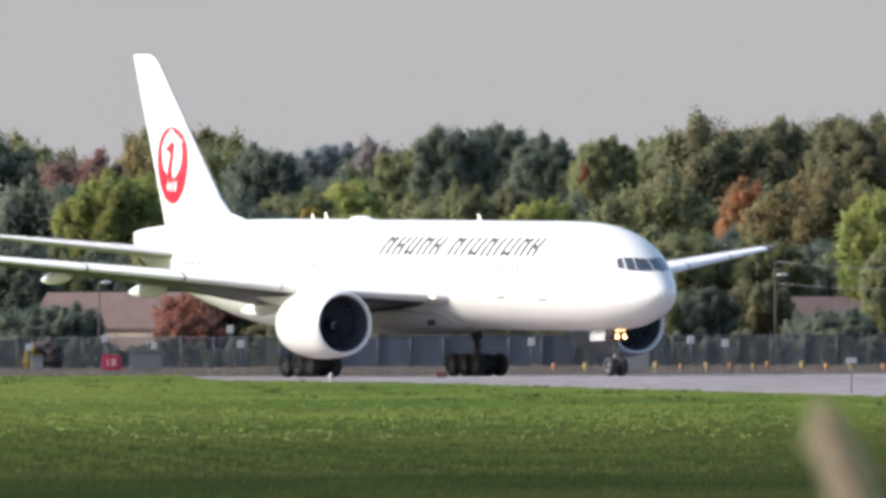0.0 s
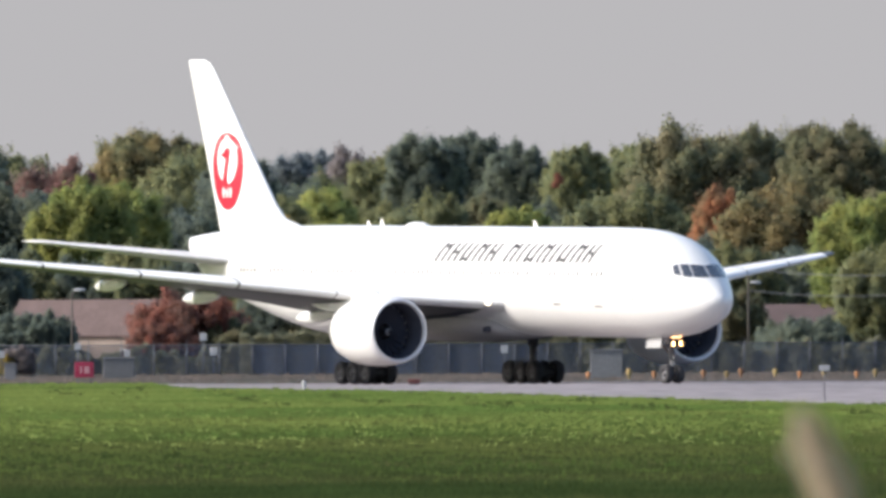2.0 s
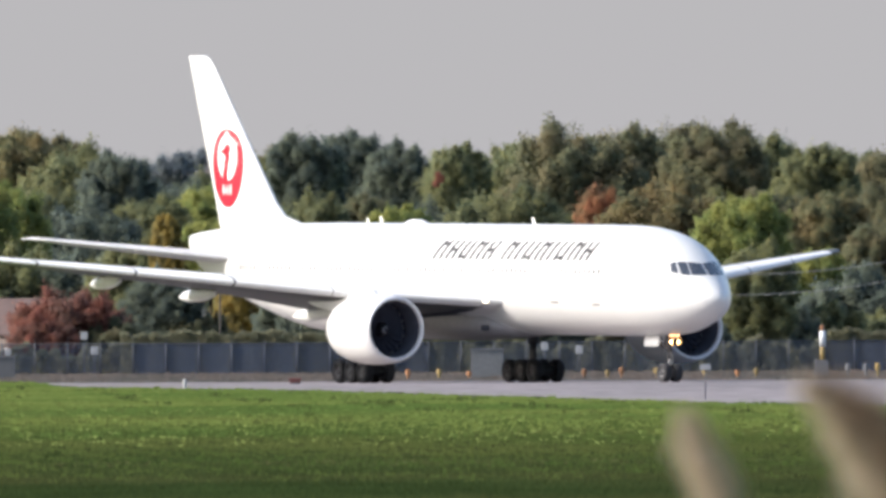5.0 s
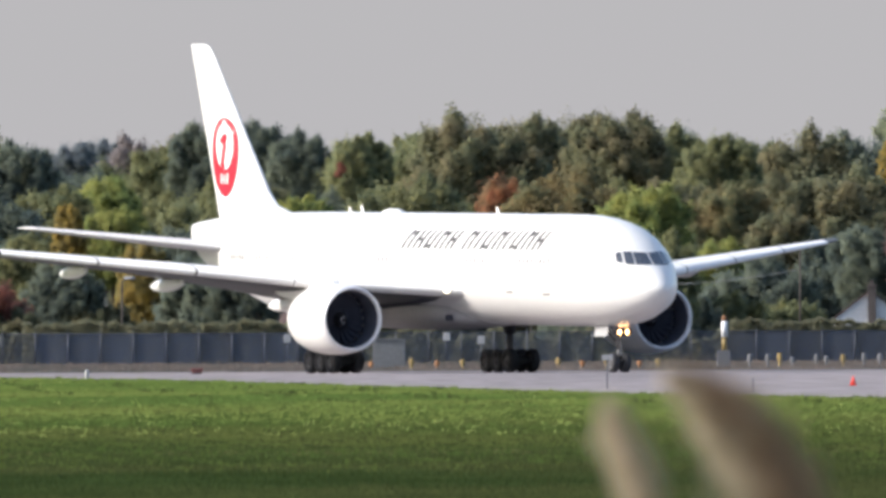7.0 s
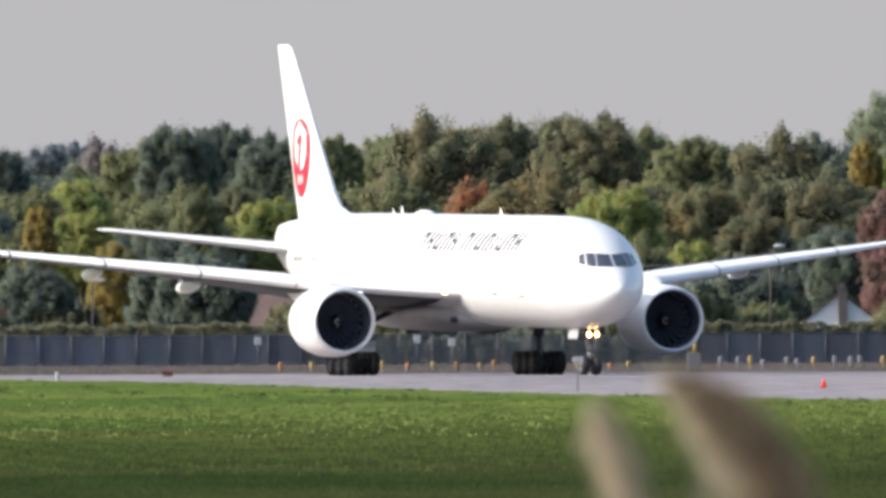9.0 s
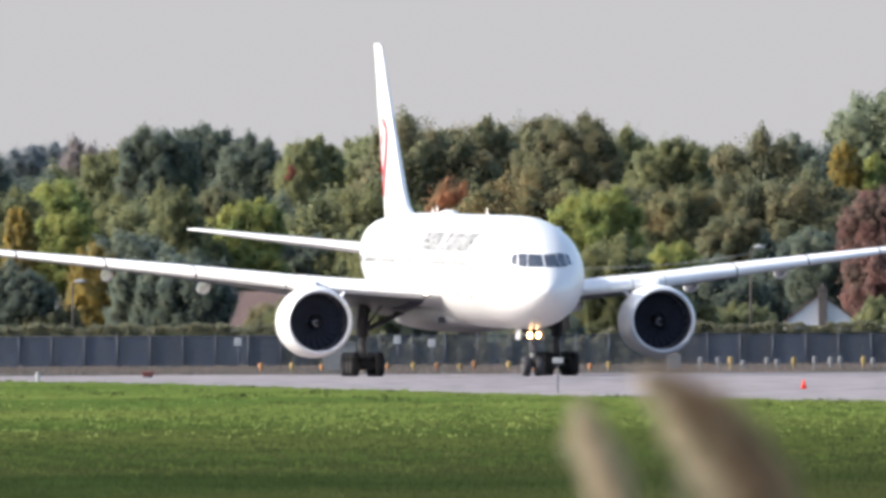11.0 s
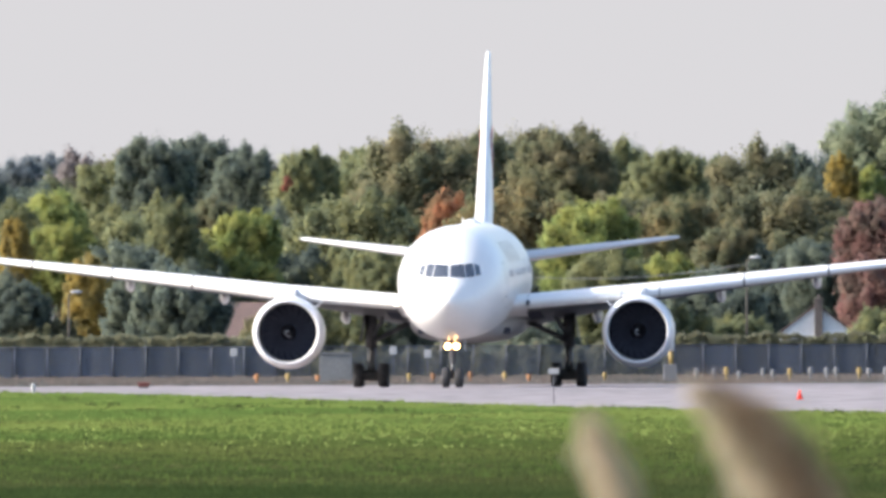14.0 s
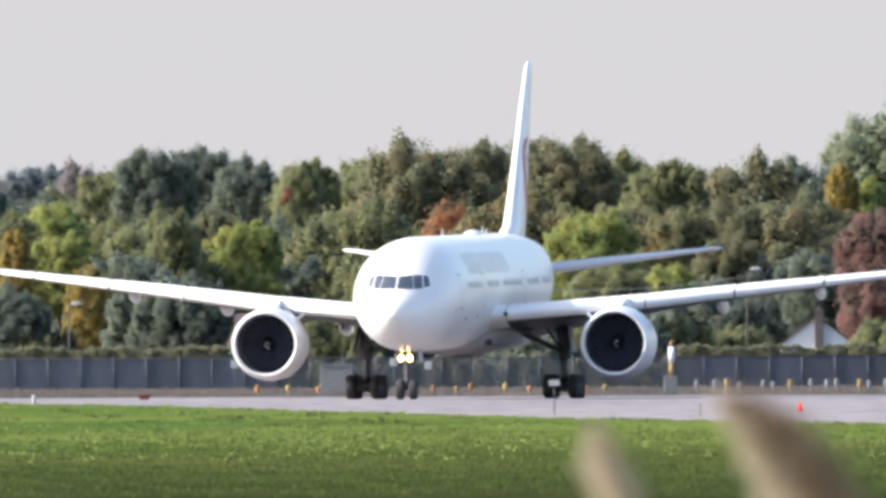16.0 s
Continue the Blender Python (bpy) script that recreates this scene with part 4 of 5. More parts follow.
def crown_mesh(seed, aspect, leaves, size=0.021):
    """A crown one unit in radius and twice the aspect tall: many pointed leafy clumps that reach out and up round a fuller middle."""
    rng = np.random.default_rng(seed)
    wave = rng.uniform(0, 2 * math.pi, 4)
    clumps = int(38 + 38 * aspect)
    masses = []
    for k in range(clumps):
        # height on the dome, then out from the stem; the outline swells and dips unevenly
        f = (k + rng.random()) / clumps
        an = k * 2.39996 + rng.uniform(-0.4, 0.4)
        wide = math.sqrt(max(0.0, 1 - max(0.0, (f - 0.42) / 0.60) ** 4.6)) * (0.80 + 0.20 * min(1, f / 0.3))
        swell = 1 + 0.10 * math.sin(2 * an + wave[0] + 3 * f) + 0.07 * math.sin(3 * an + wave[1] - 5 * f)
        q = rng.uniform(0.15, 0.29)
        rr = max(0.0, wide * swell - 0.7 * q) * rng.uniform(0.88, 1.02)
        z = 2 * aspect * (0.06 + 0.86 * f - 0.10 * f * min(1, rr) ** 2) * (1 + 0.05 * math.sin(an + wave[2])) + rng.normal(0, 0.025)
        away = np.array([math.cos(an) * rr, math.sin(an) * rr, 0.55 + 0.5 * f]) + rng.normal(0, 0.12, 3)
        masses.append(((rr * math.cos(an), rr * math.sin(an), z), (q, q * rng.uniform(1.05, 1.6)), away))
    for f, w in ((0.28, 1.00), (0.50, 1.04), (0.66, 0.96)):
        masses.append(((rng.normal(0, 0.08), rng.normal(0, 0.08), 2 * aspect * f), (w, 0.68 * aspect), np.array([0, 0, 1.0])))
    mid = np.array([m[0] for m in masses])
    half = np.array([(m[1][0], m[1][0], m[1][1]) for m in masses])
    area = half[:, 0] * half[:, 2]
    area[clumps:] *= 0.7
    frames = []
    for m in masses:
        axis = m[2] / np.linalg.norm(m[2])
        across = np.cross(axis, (math.cos(m[0][2] * 9), math.sin(m[0][2] * 9), 0.1))
        across /= np.linalg.norm(across)
        frames.append(np.stack([across, np.cross(axis, across), axis]))
    verts, norms, quads, count = [], [], [], 0
    leaf_c, leaf_n = [], []
    for k in range(len(masses)):
        place, out, core, ball, faces = PUFFS[(seed + k) % len(PUFFS)]
        use = rng.permutation(len(place))[:min(len(place), int(1.7 * leaves * area[k] / area.sum()))]
        p = place[use].copy()
        p[:, :2] *= (1 - 0.26 * np.clip(p[:, 2], -0.2, 1.1))[:, None]
        c = (p * half[k]) @ frames[k] + mid[k]
        n = (out[use] / half[k]) @ frames[k]
        n /= np.linalg.norm(n, axis=1)[:, None]
        keep = c[:, 2] > 0.01
        for j in range(len(masses)):
            if j != k:
                keep &= ((((c - mid[j]) @ frames[j].T) / half[j]) ** 2).sum(1) > 0.36
        leaf_c.append(c[keep])
        leaf_n.append(n[keep])
        verts.append((core * half[k] * 0.92) @ frames[k] + mid[k])
        norms.append(ball)
        quads.append(faces + count)
        count += len(core)
    c, out = np.concatenate(leaf_c), np.concatenate(leaf_n)
    bulk = (c - np.array([0, 0, 0.8 * aspect])) / np.array([1, 1, aspect])
    bulk /= np.maximum(0.3, np.linalg.norm(bulk, axis=1))[:, None]
    n = out + rng.normal(0, 0.55, c.shape)
    n /= np.linalg.norm(n, axis=1)[:, None]
    t = np.cross(n, rng.normal(0, 1, n.shape))
    t /= np.linalg.norm(t, axis=1)[:, None]
    b = np.cross(n, t)
    s = rng.uniform(0.5, 1.3, (len(c), 1)) * size
    soft = 0.46 * out + 0.34 * bulk + np.array([0, 0, 0.26]) + rng.normal(0, 0.30, c.shape)
    v = np.stack([c - t * s - b * s * 0.7, c + t * s * 1.1 - b * s * 0.5, c - t * s * 0.1 + b * s * 1.2], 1).reshape(-1, 3)
    faces = np.arange(len(v)).reshape(-1, 3).tolist() + (np.concatenate(quads) + len(v)).tolist()
    normals = np.concatenate([np.repeat(soft, 3, axis=0)] + norms)
    normals /= np.linalg.norm(normals, axis=1)[:, None]
    v = np.concatenate([v] + verts)
    v[:, :2] /= np.percentile(np.hypot(c[:, 0], c[:, 1]), 97)
    v[:, 2] *= 2 * aspect / np.percentile(c[:, 2], 99.7)
    me = bpy.data.meshes.new("crown")
    me.from_pydata(v.tolist(), [], faces)
    me.materials.append(LEAF["green"])
    me.polygons.foreach_set("use_smooth", np.ones(len(me.polygons), dtype=bool))
    me.normals_split_custom_set_from_vertices(normals.tolist())
    return me


ASPECTS = (0.65, 0.85, 1.1, 1.9)
CROWNS = {a: [crown_mesh(10 + 7 * k + int(a * 10), a, int(24000 + 14000 * a)) for k in range(4)] for a in ASPECTS}


def trunk_mesh(seed):
    """A tapered trunk one unit tall with limbs."""
    rng = random.Random(seed)
    bm = bmesh.new()
    tube(bm, (0, 0, -0.01), (0.01, 0, 0.5), 0.075, 0.05, seg=8)
    tube(bm, (0.01, 0, 0.5), (-0.02, 0.02, 0.95), 0.05, 0.015, seg=8)
    for k in range(6):
        an = k * 1.3 + rng.random()
        z = 0.28 + 0.09 * k
        tube(bm, (0, 0, z), (0.55 * math.cos(an), 0.55 * math.sin(an), z + 0.22), 0.032, 0.010, seg=6)
    finish(bm)
    me = bpy.data.meshes.new("trunk")
    bm.to_mesh(me)
    bm.free()
    me.materials.append(M_BARK)
    return me


TRUNKS = [trunk_mesh(k) for k in range(3)]
tree_rng = random.Random(5)
tree_count = [0]


def tree(p, top, half, d, tint, low=None, bush=False):
    """A tree at that angle and distance: top and low are the crown's upper and lower heights as angles, half its half width."""
    k = tree_count[0]
    tree_count[0] += 1
    z1 = up_angle(top + 2, d)
    z0 = max(0.4, up_angle(low, d)) if low is not None else (0.0 if bush else 0.14 * z1)
    r = half * d / F_PX
    word = LEAF_WORDS[tint]
    if bush:
        ob = thing("bush", "low %s bush by the boundary fence" % word, "bush", "bushes along the fence")
    else:
        ob = thing("tree", "broad tree with %s leaves beyond the fence" % word, "tree", "trees behind the airfield")
    ob.matrix_basis = pose(at_angle(p, d), d, 0, 0, 0, tree_rng.uniform(0, 360))
    hgt = (z1 - z0) / 2
    r *= 1.32
    # broad crowns are rounder than the tree is tall
    hgt = min(hgt, r * (2.0 if half < 45 else 1.0))
    z0 = z1 - 2 * hgt
    a = min(ASPECTS, key=lambda q: abs(math.log(q * r / hgt)))
    c = shared("crown", CROWNS[a][k % 4], ob, Matrix.Translation((0, 0, z0)) @ Matrix.Diagonal((r, r, hgt / a, 1)))
    c.material_slots[0].link = "OBJECT"
    c.material_slots[0].material = LEAF[tint]
    shared("trunk", TRUNKS[k % 3], ob, Matrix.Diagonal((min(r, 4.0), min(r, 4.0), z0 + 1.6 * hgt, 1)))
    return ob


# a closed wood behind the single trees: sideways angle and top of its skyline
WOOD_P = [-1480, -1340, -1150, -1000, -835, -745, -615, -500, -335, -228, -100, -20, 228, 352, 480, 655, 720, 1060]
WOOD_E = [314, 354, 314, 358, 326, 318, 332, 368, 352, 334, 344, 382, 382, 356, 336, 344, 330, 350]
for k in range(27):
    wood_p = -1480 + 94 * k + tree_rng.uniform(-25, 25)
    tree(wood_p, float(np.interp(wood_p, WOOD_P, WOOD_E)) - tree_rng.uniform(0, 16), 84, 2840 + tree_rng.uniform(-40, 40), ("dark", "green", "olive", "dark")[k % 4])
# sideways angle, top, half width, distance, leaves
for row in (
    # far row
    (-1430, 350, 120, 2700, "green"), (-1340, 384, 95, 2680, "dark"), (-1232, 372, 78, 2720, "green"), (-1150, 342, 82, 2600, "red"), (-1005, 394, 70, 2620, "autumn"), (-948, 388, 62, 2640, "olive"),
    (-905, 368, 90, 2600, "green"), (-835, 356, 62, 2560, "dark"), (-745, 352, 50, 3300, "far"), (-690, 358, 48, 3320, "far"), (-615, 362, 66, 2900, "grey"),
    (-570, 352, 66, 2760, "green"), (-500, 386, 62, 2700, "dark"), (-415, 388, 66, 2720, "dark"), (-335, 372, 55, 2660, "dark"), (-228, 367, 52, 2640, "green"),
    (-160, 358, 44, 2700, "green"), (-100, 372, 56, 2660, "green"), (-20, 402, 100, 2600, "olive"), (62, 396, 76, 2640, "olive"), (150, 398, 82, 2660, "olive"), (228, 402, 80, 2620, "olive"),
    (300, 378, 66, 2680, "green"), (352, 374, 44, 2800, "dark"), (405, 362, 58, 2560, "green"), (480, 352, 66, 2660, "green"), (550, 372, 88, 2600, "olive"), (655, 362, 82, 2620, "dark"),
    (716, 356, 24, 2500, "yellow"), (742, 330, 50, 2520, "light"), (796, 464, 84, 2700, "pale"), (905, 420, 100, 2740, "pale"), (1000, 380, 100, 2500, "dark"),
    # middle row
    (-1225, 292, 95, 2400, "dark"), (-1330, 260, 90, 2420, "green"), (-1105, 308, 80, 2350, "light"), (-1045, 300, 70, 2380, "light"), (-960, 290, 70, 2420, "green"), (-890, 268, 95, 2400, "dark"),
    (-780, 275, 70, 2420, "green"), (-690, 292, 66, 2450, "light"), (-590, 262, 80, 2460, "green"), (-508, 272, 92, 2300, "green"), (-468, 278, 40, 2290, "green"), (-395, 278, 46, 2320, "olive"), (-345, 258, 56, 2310, "light"),
    (-290, 262, 70, 2480, "dark"), (-150, 288, 96, 2380, "green"), (-60, 250, 70, 2440, "green"), (24, 290, 44, 2372, "orange"), (125, 306, 105, 2340, "autumn"), (190, 280, 80, 2420, "green"),
    (330, 280, 80, 2460, "olive"), (422, 278, 66, 2380, "autumn"), (520, 290, 80, 2420, "olive"), (610, 300, 105, 2420, "olive"), (700, 268, 70, 2440, "olive"), (786, 272, 62, 2260, "red"), (870, 270, 80, 2300, "olive"),
):
    tree(*row)
for row in (
    # near row and undergrowth
    (-1290, 190, 80, 2260, "dark"), (-1190, 180, 80, 2300, "green"), (-1100, 170, 80, 2300, "dark"), (-1000, 190, 80, 2300, "green"), (-900, 180, 80, 2300, "dark"), (-820, 190, 62, 2280, "green"),
    (-745, 246, 26, 2250, "yellow"), (-752, 150, 58, 2160, "dark"), (-668, 240, 56, 2300, "light"), (-612, 180, 40, 2240, "yellow"), (-540, 200, 70, 2280, "dark"), (-455, 170, 80, 2250, "dark"),
    (-455, 158, 66, 2165, "dark"), (-520, 150, 60, 2170, "dark"), (-390, 170, 60, 2300, "green"), (-330, 180, 50, 2300, "light"), (-240, 190, 66, 2320, "dark"), (-170, 200, 80, 2320, "green"), (-90, 200, 60, 2300, "green"), (-20, 200, 66, 2320, "dark"), (60, 190, 60, 2300, "green"),
    (150, 180, 70, 2320, "dark"), (270, 273, 74, 2150, "light"), (296, 190, 66, 2130, "green"), (345, 180, 56, 2280, "green"), (400, 178, 58, 2260, "light"), (480, 150, 84, 2220, "dark"), (515, 236, 52, 2330, "olive"),
    (590, 190, 76, 2330, "dark"), (680, 200, 60, 2300, "dark"), (784, 170, 62, 2240, "red"), (830, 180, 80, 2280, "green"),
):
    tree(*row)
for row in (
    (-918, 112, 78, 2130, "rust"), (-965, 70, 50, 2125, "rust"), (-850, 62, 56, 2128, "olive"), (-1180, 76, 58, 2140, "dark"), (-1270, 70, 60, 2140, "dark"), (-1218, 16, 26, 2044, "grey"), (-1243, 4, 13, 2043, "yellow"), (-890, 90, 50, 2160, "dark"), (-820, 84, 60, 2170, "green"), (-700, 80, 60, 2160, "olive"),
    (45, 112, 52, 2160, "olive"), (122, 56, 34, 2140, "dark"), (180, 62, 60, 2120, "dark"), (-60, 100, 52, 2150, "dark"), (-130, 90, 60, 2150, "green"), (-220, 96, 60, 2150, "green"),
    (-300, 80, 40, 2160, "olive"), (330, 90, 70, 2140, "dark"), (420, 84, 60, 2150, "green"), (520, 70, 60, 2160, "green"), (790, 80, 50, 2130, "green"),
):
    tree(*row, bush=True)
# a small branch with red leaves on a green tree
host = tree(-245, 362, 36, 2580, "green")
for bx, bz, br in ((-268, 294, 0.44), (-262, 302, 0.50), (-265, 311, 0.36)):
    branch = shared("red_branch", CROWNS[0.85][1], host, host.matrix_basis.inverted() @ Matrix.Translation((at_angle(bx, 2577), 2575.5, up_angle(bz, 2577))) @ Matrix.Diagonal((br, br, br * 1.1, 1)), "small branch with scarlet leaves")
    branch.material_slots[0].link = "OBJECT"
    branch.material_slots[0].material = LEAF["scarlet"]


# ---- boundary fence, hedge, houses ----
M_POST = material("weathered_grey_steel", (0.078, 0.087, 0.108), 0.6, 0.3, 0.2, 1, 10)
M_ROOF = material("brown_pink_roof_shingle", (0.122, 0.084, 0.080), 0.9, 0, 0.2, 0.6, 5)
M_ROOF2 = material("red_brown_roof_shingle", (0.085, 0.056, 0.054), 0.9, 0, 0.2, 0.6, 5)
M_WALL = material("pale_house_siding", (0.70, 0.72, 0.76), 0.8, 0, 0.08, 0.5, 4)
M_BRICK = material("dull_brick_wall", (0.312, 0.247, 0.215), 0.9, 0, 0.2, 0.6, 6)
M_CHIMNEY = material("dark_chimney_brick", (0.10, 0.085, 0.082), 0.9, 0, 0.2, 0.8, 6)
M_PANEW = material("dark_window_pane", (0.04, 0.045, 0.055), 0.15, 0, 0.1)
M_SIGNRED = material("red_sign_face", (0.30, 0.016, 0.055), 0.5, 0, 0.08, 1, 6)
# Red is dulled in the colour for the heat haze before the box.
M_DULL = material("haze_dulled_red_paint", (0.17, 0.062, 0.058), 0.7, 0, 0.15, 2, 8)
M_MARK = material("white_mark_paint", (0.72, 0.70, 0.70), 0.6, 0, 0.05)
M_ORANGE = material("orange_marker_paint", (0.263, 0.117, 0.044), 0.6, 0, 0.15, 2, 9, obj=0.3)
M_YEL = material("yellow_marker_paint", (0.244, 0.17, 0.058), 0.6, 0, 0.15, 2, 9, obj=0.3)
M_PALE = material("pale_marker_paint", (0.133, 0.136, 0.148), 0.6, 0, 0.1, 2, 9, obj=0.2)
M_PINK = material("faded_pink_mark", (0.48, 0.24, 0.27), 0.6, 0, 0.1)
M_WOOD = material("dark_pole_wood", (0.07, 0.062, 0.055), 0.9, 0, 0.2, 1, 8)
M_BOARD = material("pale_board", (0.34, 0.35, 0.37), 0.7, 0, 0.1, 2, 9)
M_CONE = material("bright_orange_red_plastic", (0.75, 0.05, 0.03), 0.5, 0, 0.05)
M_CAB = material("grey_cabinet_paint", (0.165, 0.17, 0.18), 0.6, 0, 0.12, 1, 6)
M_WIRE = material("grey_cable", (0.30, 0.30, 0.31), 0.6, 0, 0.1)

fence = thing("boundary_fence", "long see-through chain-link boundary fence with grey steel posts", "fence")
FENCE_D, BAY = 2050.0, 2.8
bm = bmesh.new()
box(bm, (BAY - 0.02, 0.04, 2.58), (0, 0, 1.30), bevel=0.01)
finish(bm, False)
screen_me = bpy.data.meshes.new("mesh_panel")
bm.to_mesh(screen_me)
bm.free()
M_LINK, M_OPEN = [material("chain_link_mesh", (0.080, 0.100, 0.150), 0.7, 0.2, 0.2, 0.6, 6, obj=0.2) for _ in range(2)]
for net, gap in ((M_LINK, 0.45), (M_OPEN, 0.72)):
    n_link, l_link = net.node_tree.nodes, net.node_tree.links
    clear, veil = n_link.new("ShaderNodeBsdfTransparent"), n_link.new("ShaderNodeMixShader")
    veil.inputs[0].default_value = gap
    l_link.new(n_link["Principled BSDF"].outputs[0], veil.inputs[1])
    l_link.new(clear.outputs[0], veil.inputs[2])
    l_link.new(veil.outputs[0], n_link["Material Output"].inputs[0])
screen_me.materials.append(M_LINK)
bm = bmesh.new()
tube(bm, (0, 0, 0), (0, 0, 2.75), 0.06, seg=8)
tube(bm, (0, 0, 2.72), (0, -0.3, 3.05), 0.03, seg=6)
finish(bm)
post_me = bpy.data.meshes.new("post")
bm.to_mesh(post_me)
bm.free()
post_me.materials.append(M_POST)
x = -86.5
while x < 64:
    shared("post", post_me, fence, pose(x, FENCE_D - 0.1, 0))
    q = shared("mesh_panel", screen_me, fence, pose(x + BAY / 2, FENCE_D, 0))
    q.material_slots[0].link = "OBJECT"
    q.material_slots[0].material = M_OPEN if x < -40 or -14 < x < 18 else M_LINK
    x += BAY
for z in (2.62,):
    bm = bmesh.new()
    tube(bm, (-86, FENCE_D - 0.06, z), (64, FENCE_D - 0.06, z), 0.035, seg=6)
    part("rail", finish(bm), M_POST, fence)


def hedge(x0, x1, d, high, tint, label, rough=0.15):
    """A clipped hedge: one thick coat of small leaves over a core, with a wavy top."""
    rng = np.random.default_rng(int(x0 * 10) % 1000 + 7)
    n = int((x1 - x0) * 700)
    x = rng.uniform(x0, x1, n)
    wob = rough * (np.sin(x * 0.9 + 1) + 0.7 * np.sin(x * 2.3) + 0.5 * np.sin(x * 5.1 + 2))
    front = rng.uniform(0, 1, n) < 0.62
    y = np.where(front, d - 0.75 + rng.normal(0, 0.14, n) + 0.12 * np.sin(x * 3.1), rng.uniform(d - 0.8, d + 0.8, n))
    z = np.where(front, rng.uniform(0.02, 1.0, n) * (high + wob), high + wob + rng.normal(0, 0.10, n))
    c = np.stack([x, y, z], 1)
    # the clipped shoulder rounds over towards the top
    up = np.clip((z / high - 0.70) / 0.3, 0, 1)
    facing = np.where(front[:, None], np.stack([0 * x, up - 1.15, 0.15 + up], 1), np.array([0.0, -0.25, 1.0])) + rng.normal(0, 0.35, (n, 3))
    t = np.cross(facing, rng.normal(0, 1, (n, 3)))
    t /= np.linalg.norm(t, axis=1)[:, None]
    b = np.cross(t, facing)
    b /= np.linalg.norm(b, axis=1)[:, None]
    s = rng.uniform(0.06, 0.16, (n, 1))
    v = np.stack([c - t * s, c + b * s, c + t * s, c - b * s], 1).reshape(-1, 3)
    faces = np.arange(len(v)).reshape(-1, 4).tolist()
    core = [(a, b, c) for a in (x0, x1) for b in (d - 0.6, d + 0.6) for c in (0.0, high - 0.35)]
    faces += [[len(v) + k for k in q] for q in ((0, 4, 5, 1), (2, 6, 7, 3), (1, 5, 7, 3), (0, 2, 3, 1), (4, 6, 7, 5))]
    normals = np.concatenate([np.repeat(facing, 4, axis=0), np.tile([0.0, -1.0, 0.2], (8, 1))])
    normals /= np.linalg.norm(normals, axis=1)[:, None]
    me = bpy.data.meshes.new("hedge")
    me.from_pydata(v.tolist() + core, [], faces)
    me.materials.append(LEAF[tint])
    me.polygons.foreach_set("use_smooth", np.ones(len(me.polygons), dtype=bool))
    me.normals_split_custom_set_from_vertices(normals.tolist())
    return tagged(new("hedge", me), label, "hedge", kind="stuff")


hedge(-40, -10.5, 2053, 3.35, "hedge", "clipped olive hedge behind the fence")
hedge(20.5, 62, 2053, 3.30, "hedge", "clipped olive hedge behind the fence")
hedge(-10.5, 20.5, 2056, 2.3, "hedge", "low dull hedge behind the fence", 0.35)
hedge(-75, -40, 2058, 1.9, "hedge", "low ragged hedge behind the fence", 0.4)


def house(p, d, width, depth, eave, ridge, roof_mat, wall_mat, label, gable_front=False, chimney=None, turn=0):
    """A house with a pitched roof that overhangs, windows in frames and a chimney where it has one."""
    h = thing("house", label, "house", "houses beyond the fence", pose(at_angle(p, d), d, 0, 0, 0, turn))
    bm = bmesh.new()
    box(bm, (width, depth, eave), (0, depth / 2, eave / 2))
    if gable_front:
        for y in (0.0, depth - 0.2):
            loft(bm, [[(-width / 2, y, eave), (width / 2, y, eave), (0, y, ridge)], [(-width / 2, y + 0.2, eave), (width / 2, y + 0.2, eave), (0, y + 0.2, ridge)]])
    else:
        for q in (-1, 1):
            xw = q * (width / 2 - 0.1)
            loft(bm, [[(xw - 0.1, 0, eave), (xw - 0.1, depth, eave), (xw - 0.1, depth / 2, ridge)], [(xw + 0.1, 0, eave), (xw + 0.1, depth, eave), (xw + 0.1, depth / 2, ridge)]])
    part("wall", finish(bm, False), wall_mat, h)
    o = 0.25
    for q in (-1, 1):
        bm = bmesh.new()
        if gable_front:
            k = o * (ridge - eave) / (width / 2)
            pts = [(q * (width / 2 + o), -o, eave - k), (0, -o, ridge), (0, depth + o, ridge), (q * (width / 2 + o), depth + o, eave - k)]
        else:
            k = o * (ridge - eave) / (depth / 2)
            y0, y1 = (-o, depth / 2) if q < 0 else (depth + o, depth / 2)
            pts = [(-width / 2 - o, y0, eave - k), (width / 2 + o, y0, eave - k), (width / 2 + o, y1, ridge), (-width / 2 - o, y1, ridge)]
        loft(bm, [pts, [(a, b, c + 0.18) for a, b, c in pts]])
        part("roof", finish(bm, False), roof_mat, h)
    for q in (-0.3, 0.3):
        bm = bmesh.new()
        for dx, dz, sx, sz in ((-0.55, 0, 0.1, 1.3), (0.55, 0, 0.1, 1.3), (0, 0.6, 1.2, 0.1), (0, -0.6, 1.3, 0.12)):
            box(bm, (sx, 0.12, sz), (q * width + dx, -0.06, 1.7 + dz))
        win = part("window", finish(bm, False), M_MARK, h)
        bm = bmesh.new()
        box(bm, (1.0, 0.04, 1.1), (q * width, -0.03, 1.7))
        part("pane", finish(bm, False), M_PANEW, win)
    if chimney:
        cx, top = chimney
        bm = bmesh.new()
        box(bm, (0.75, 0.7, top - 1.0), (cx, -0.36, 1.0 + (top - 1.0) / 2), bevel=0.03)
        box(bm, (0.9, 0.85, 0.18), (cx, -0.36, top + 0.05), bevel=0.03)
        box(bm, (0.35, 0.35, 0.4), (cx, -0.36, top + 0.3), bevel=0.03)
        part("chimney", finish(bm, False), M_CHIMNEY, h, "brick chimney stack")
    return h


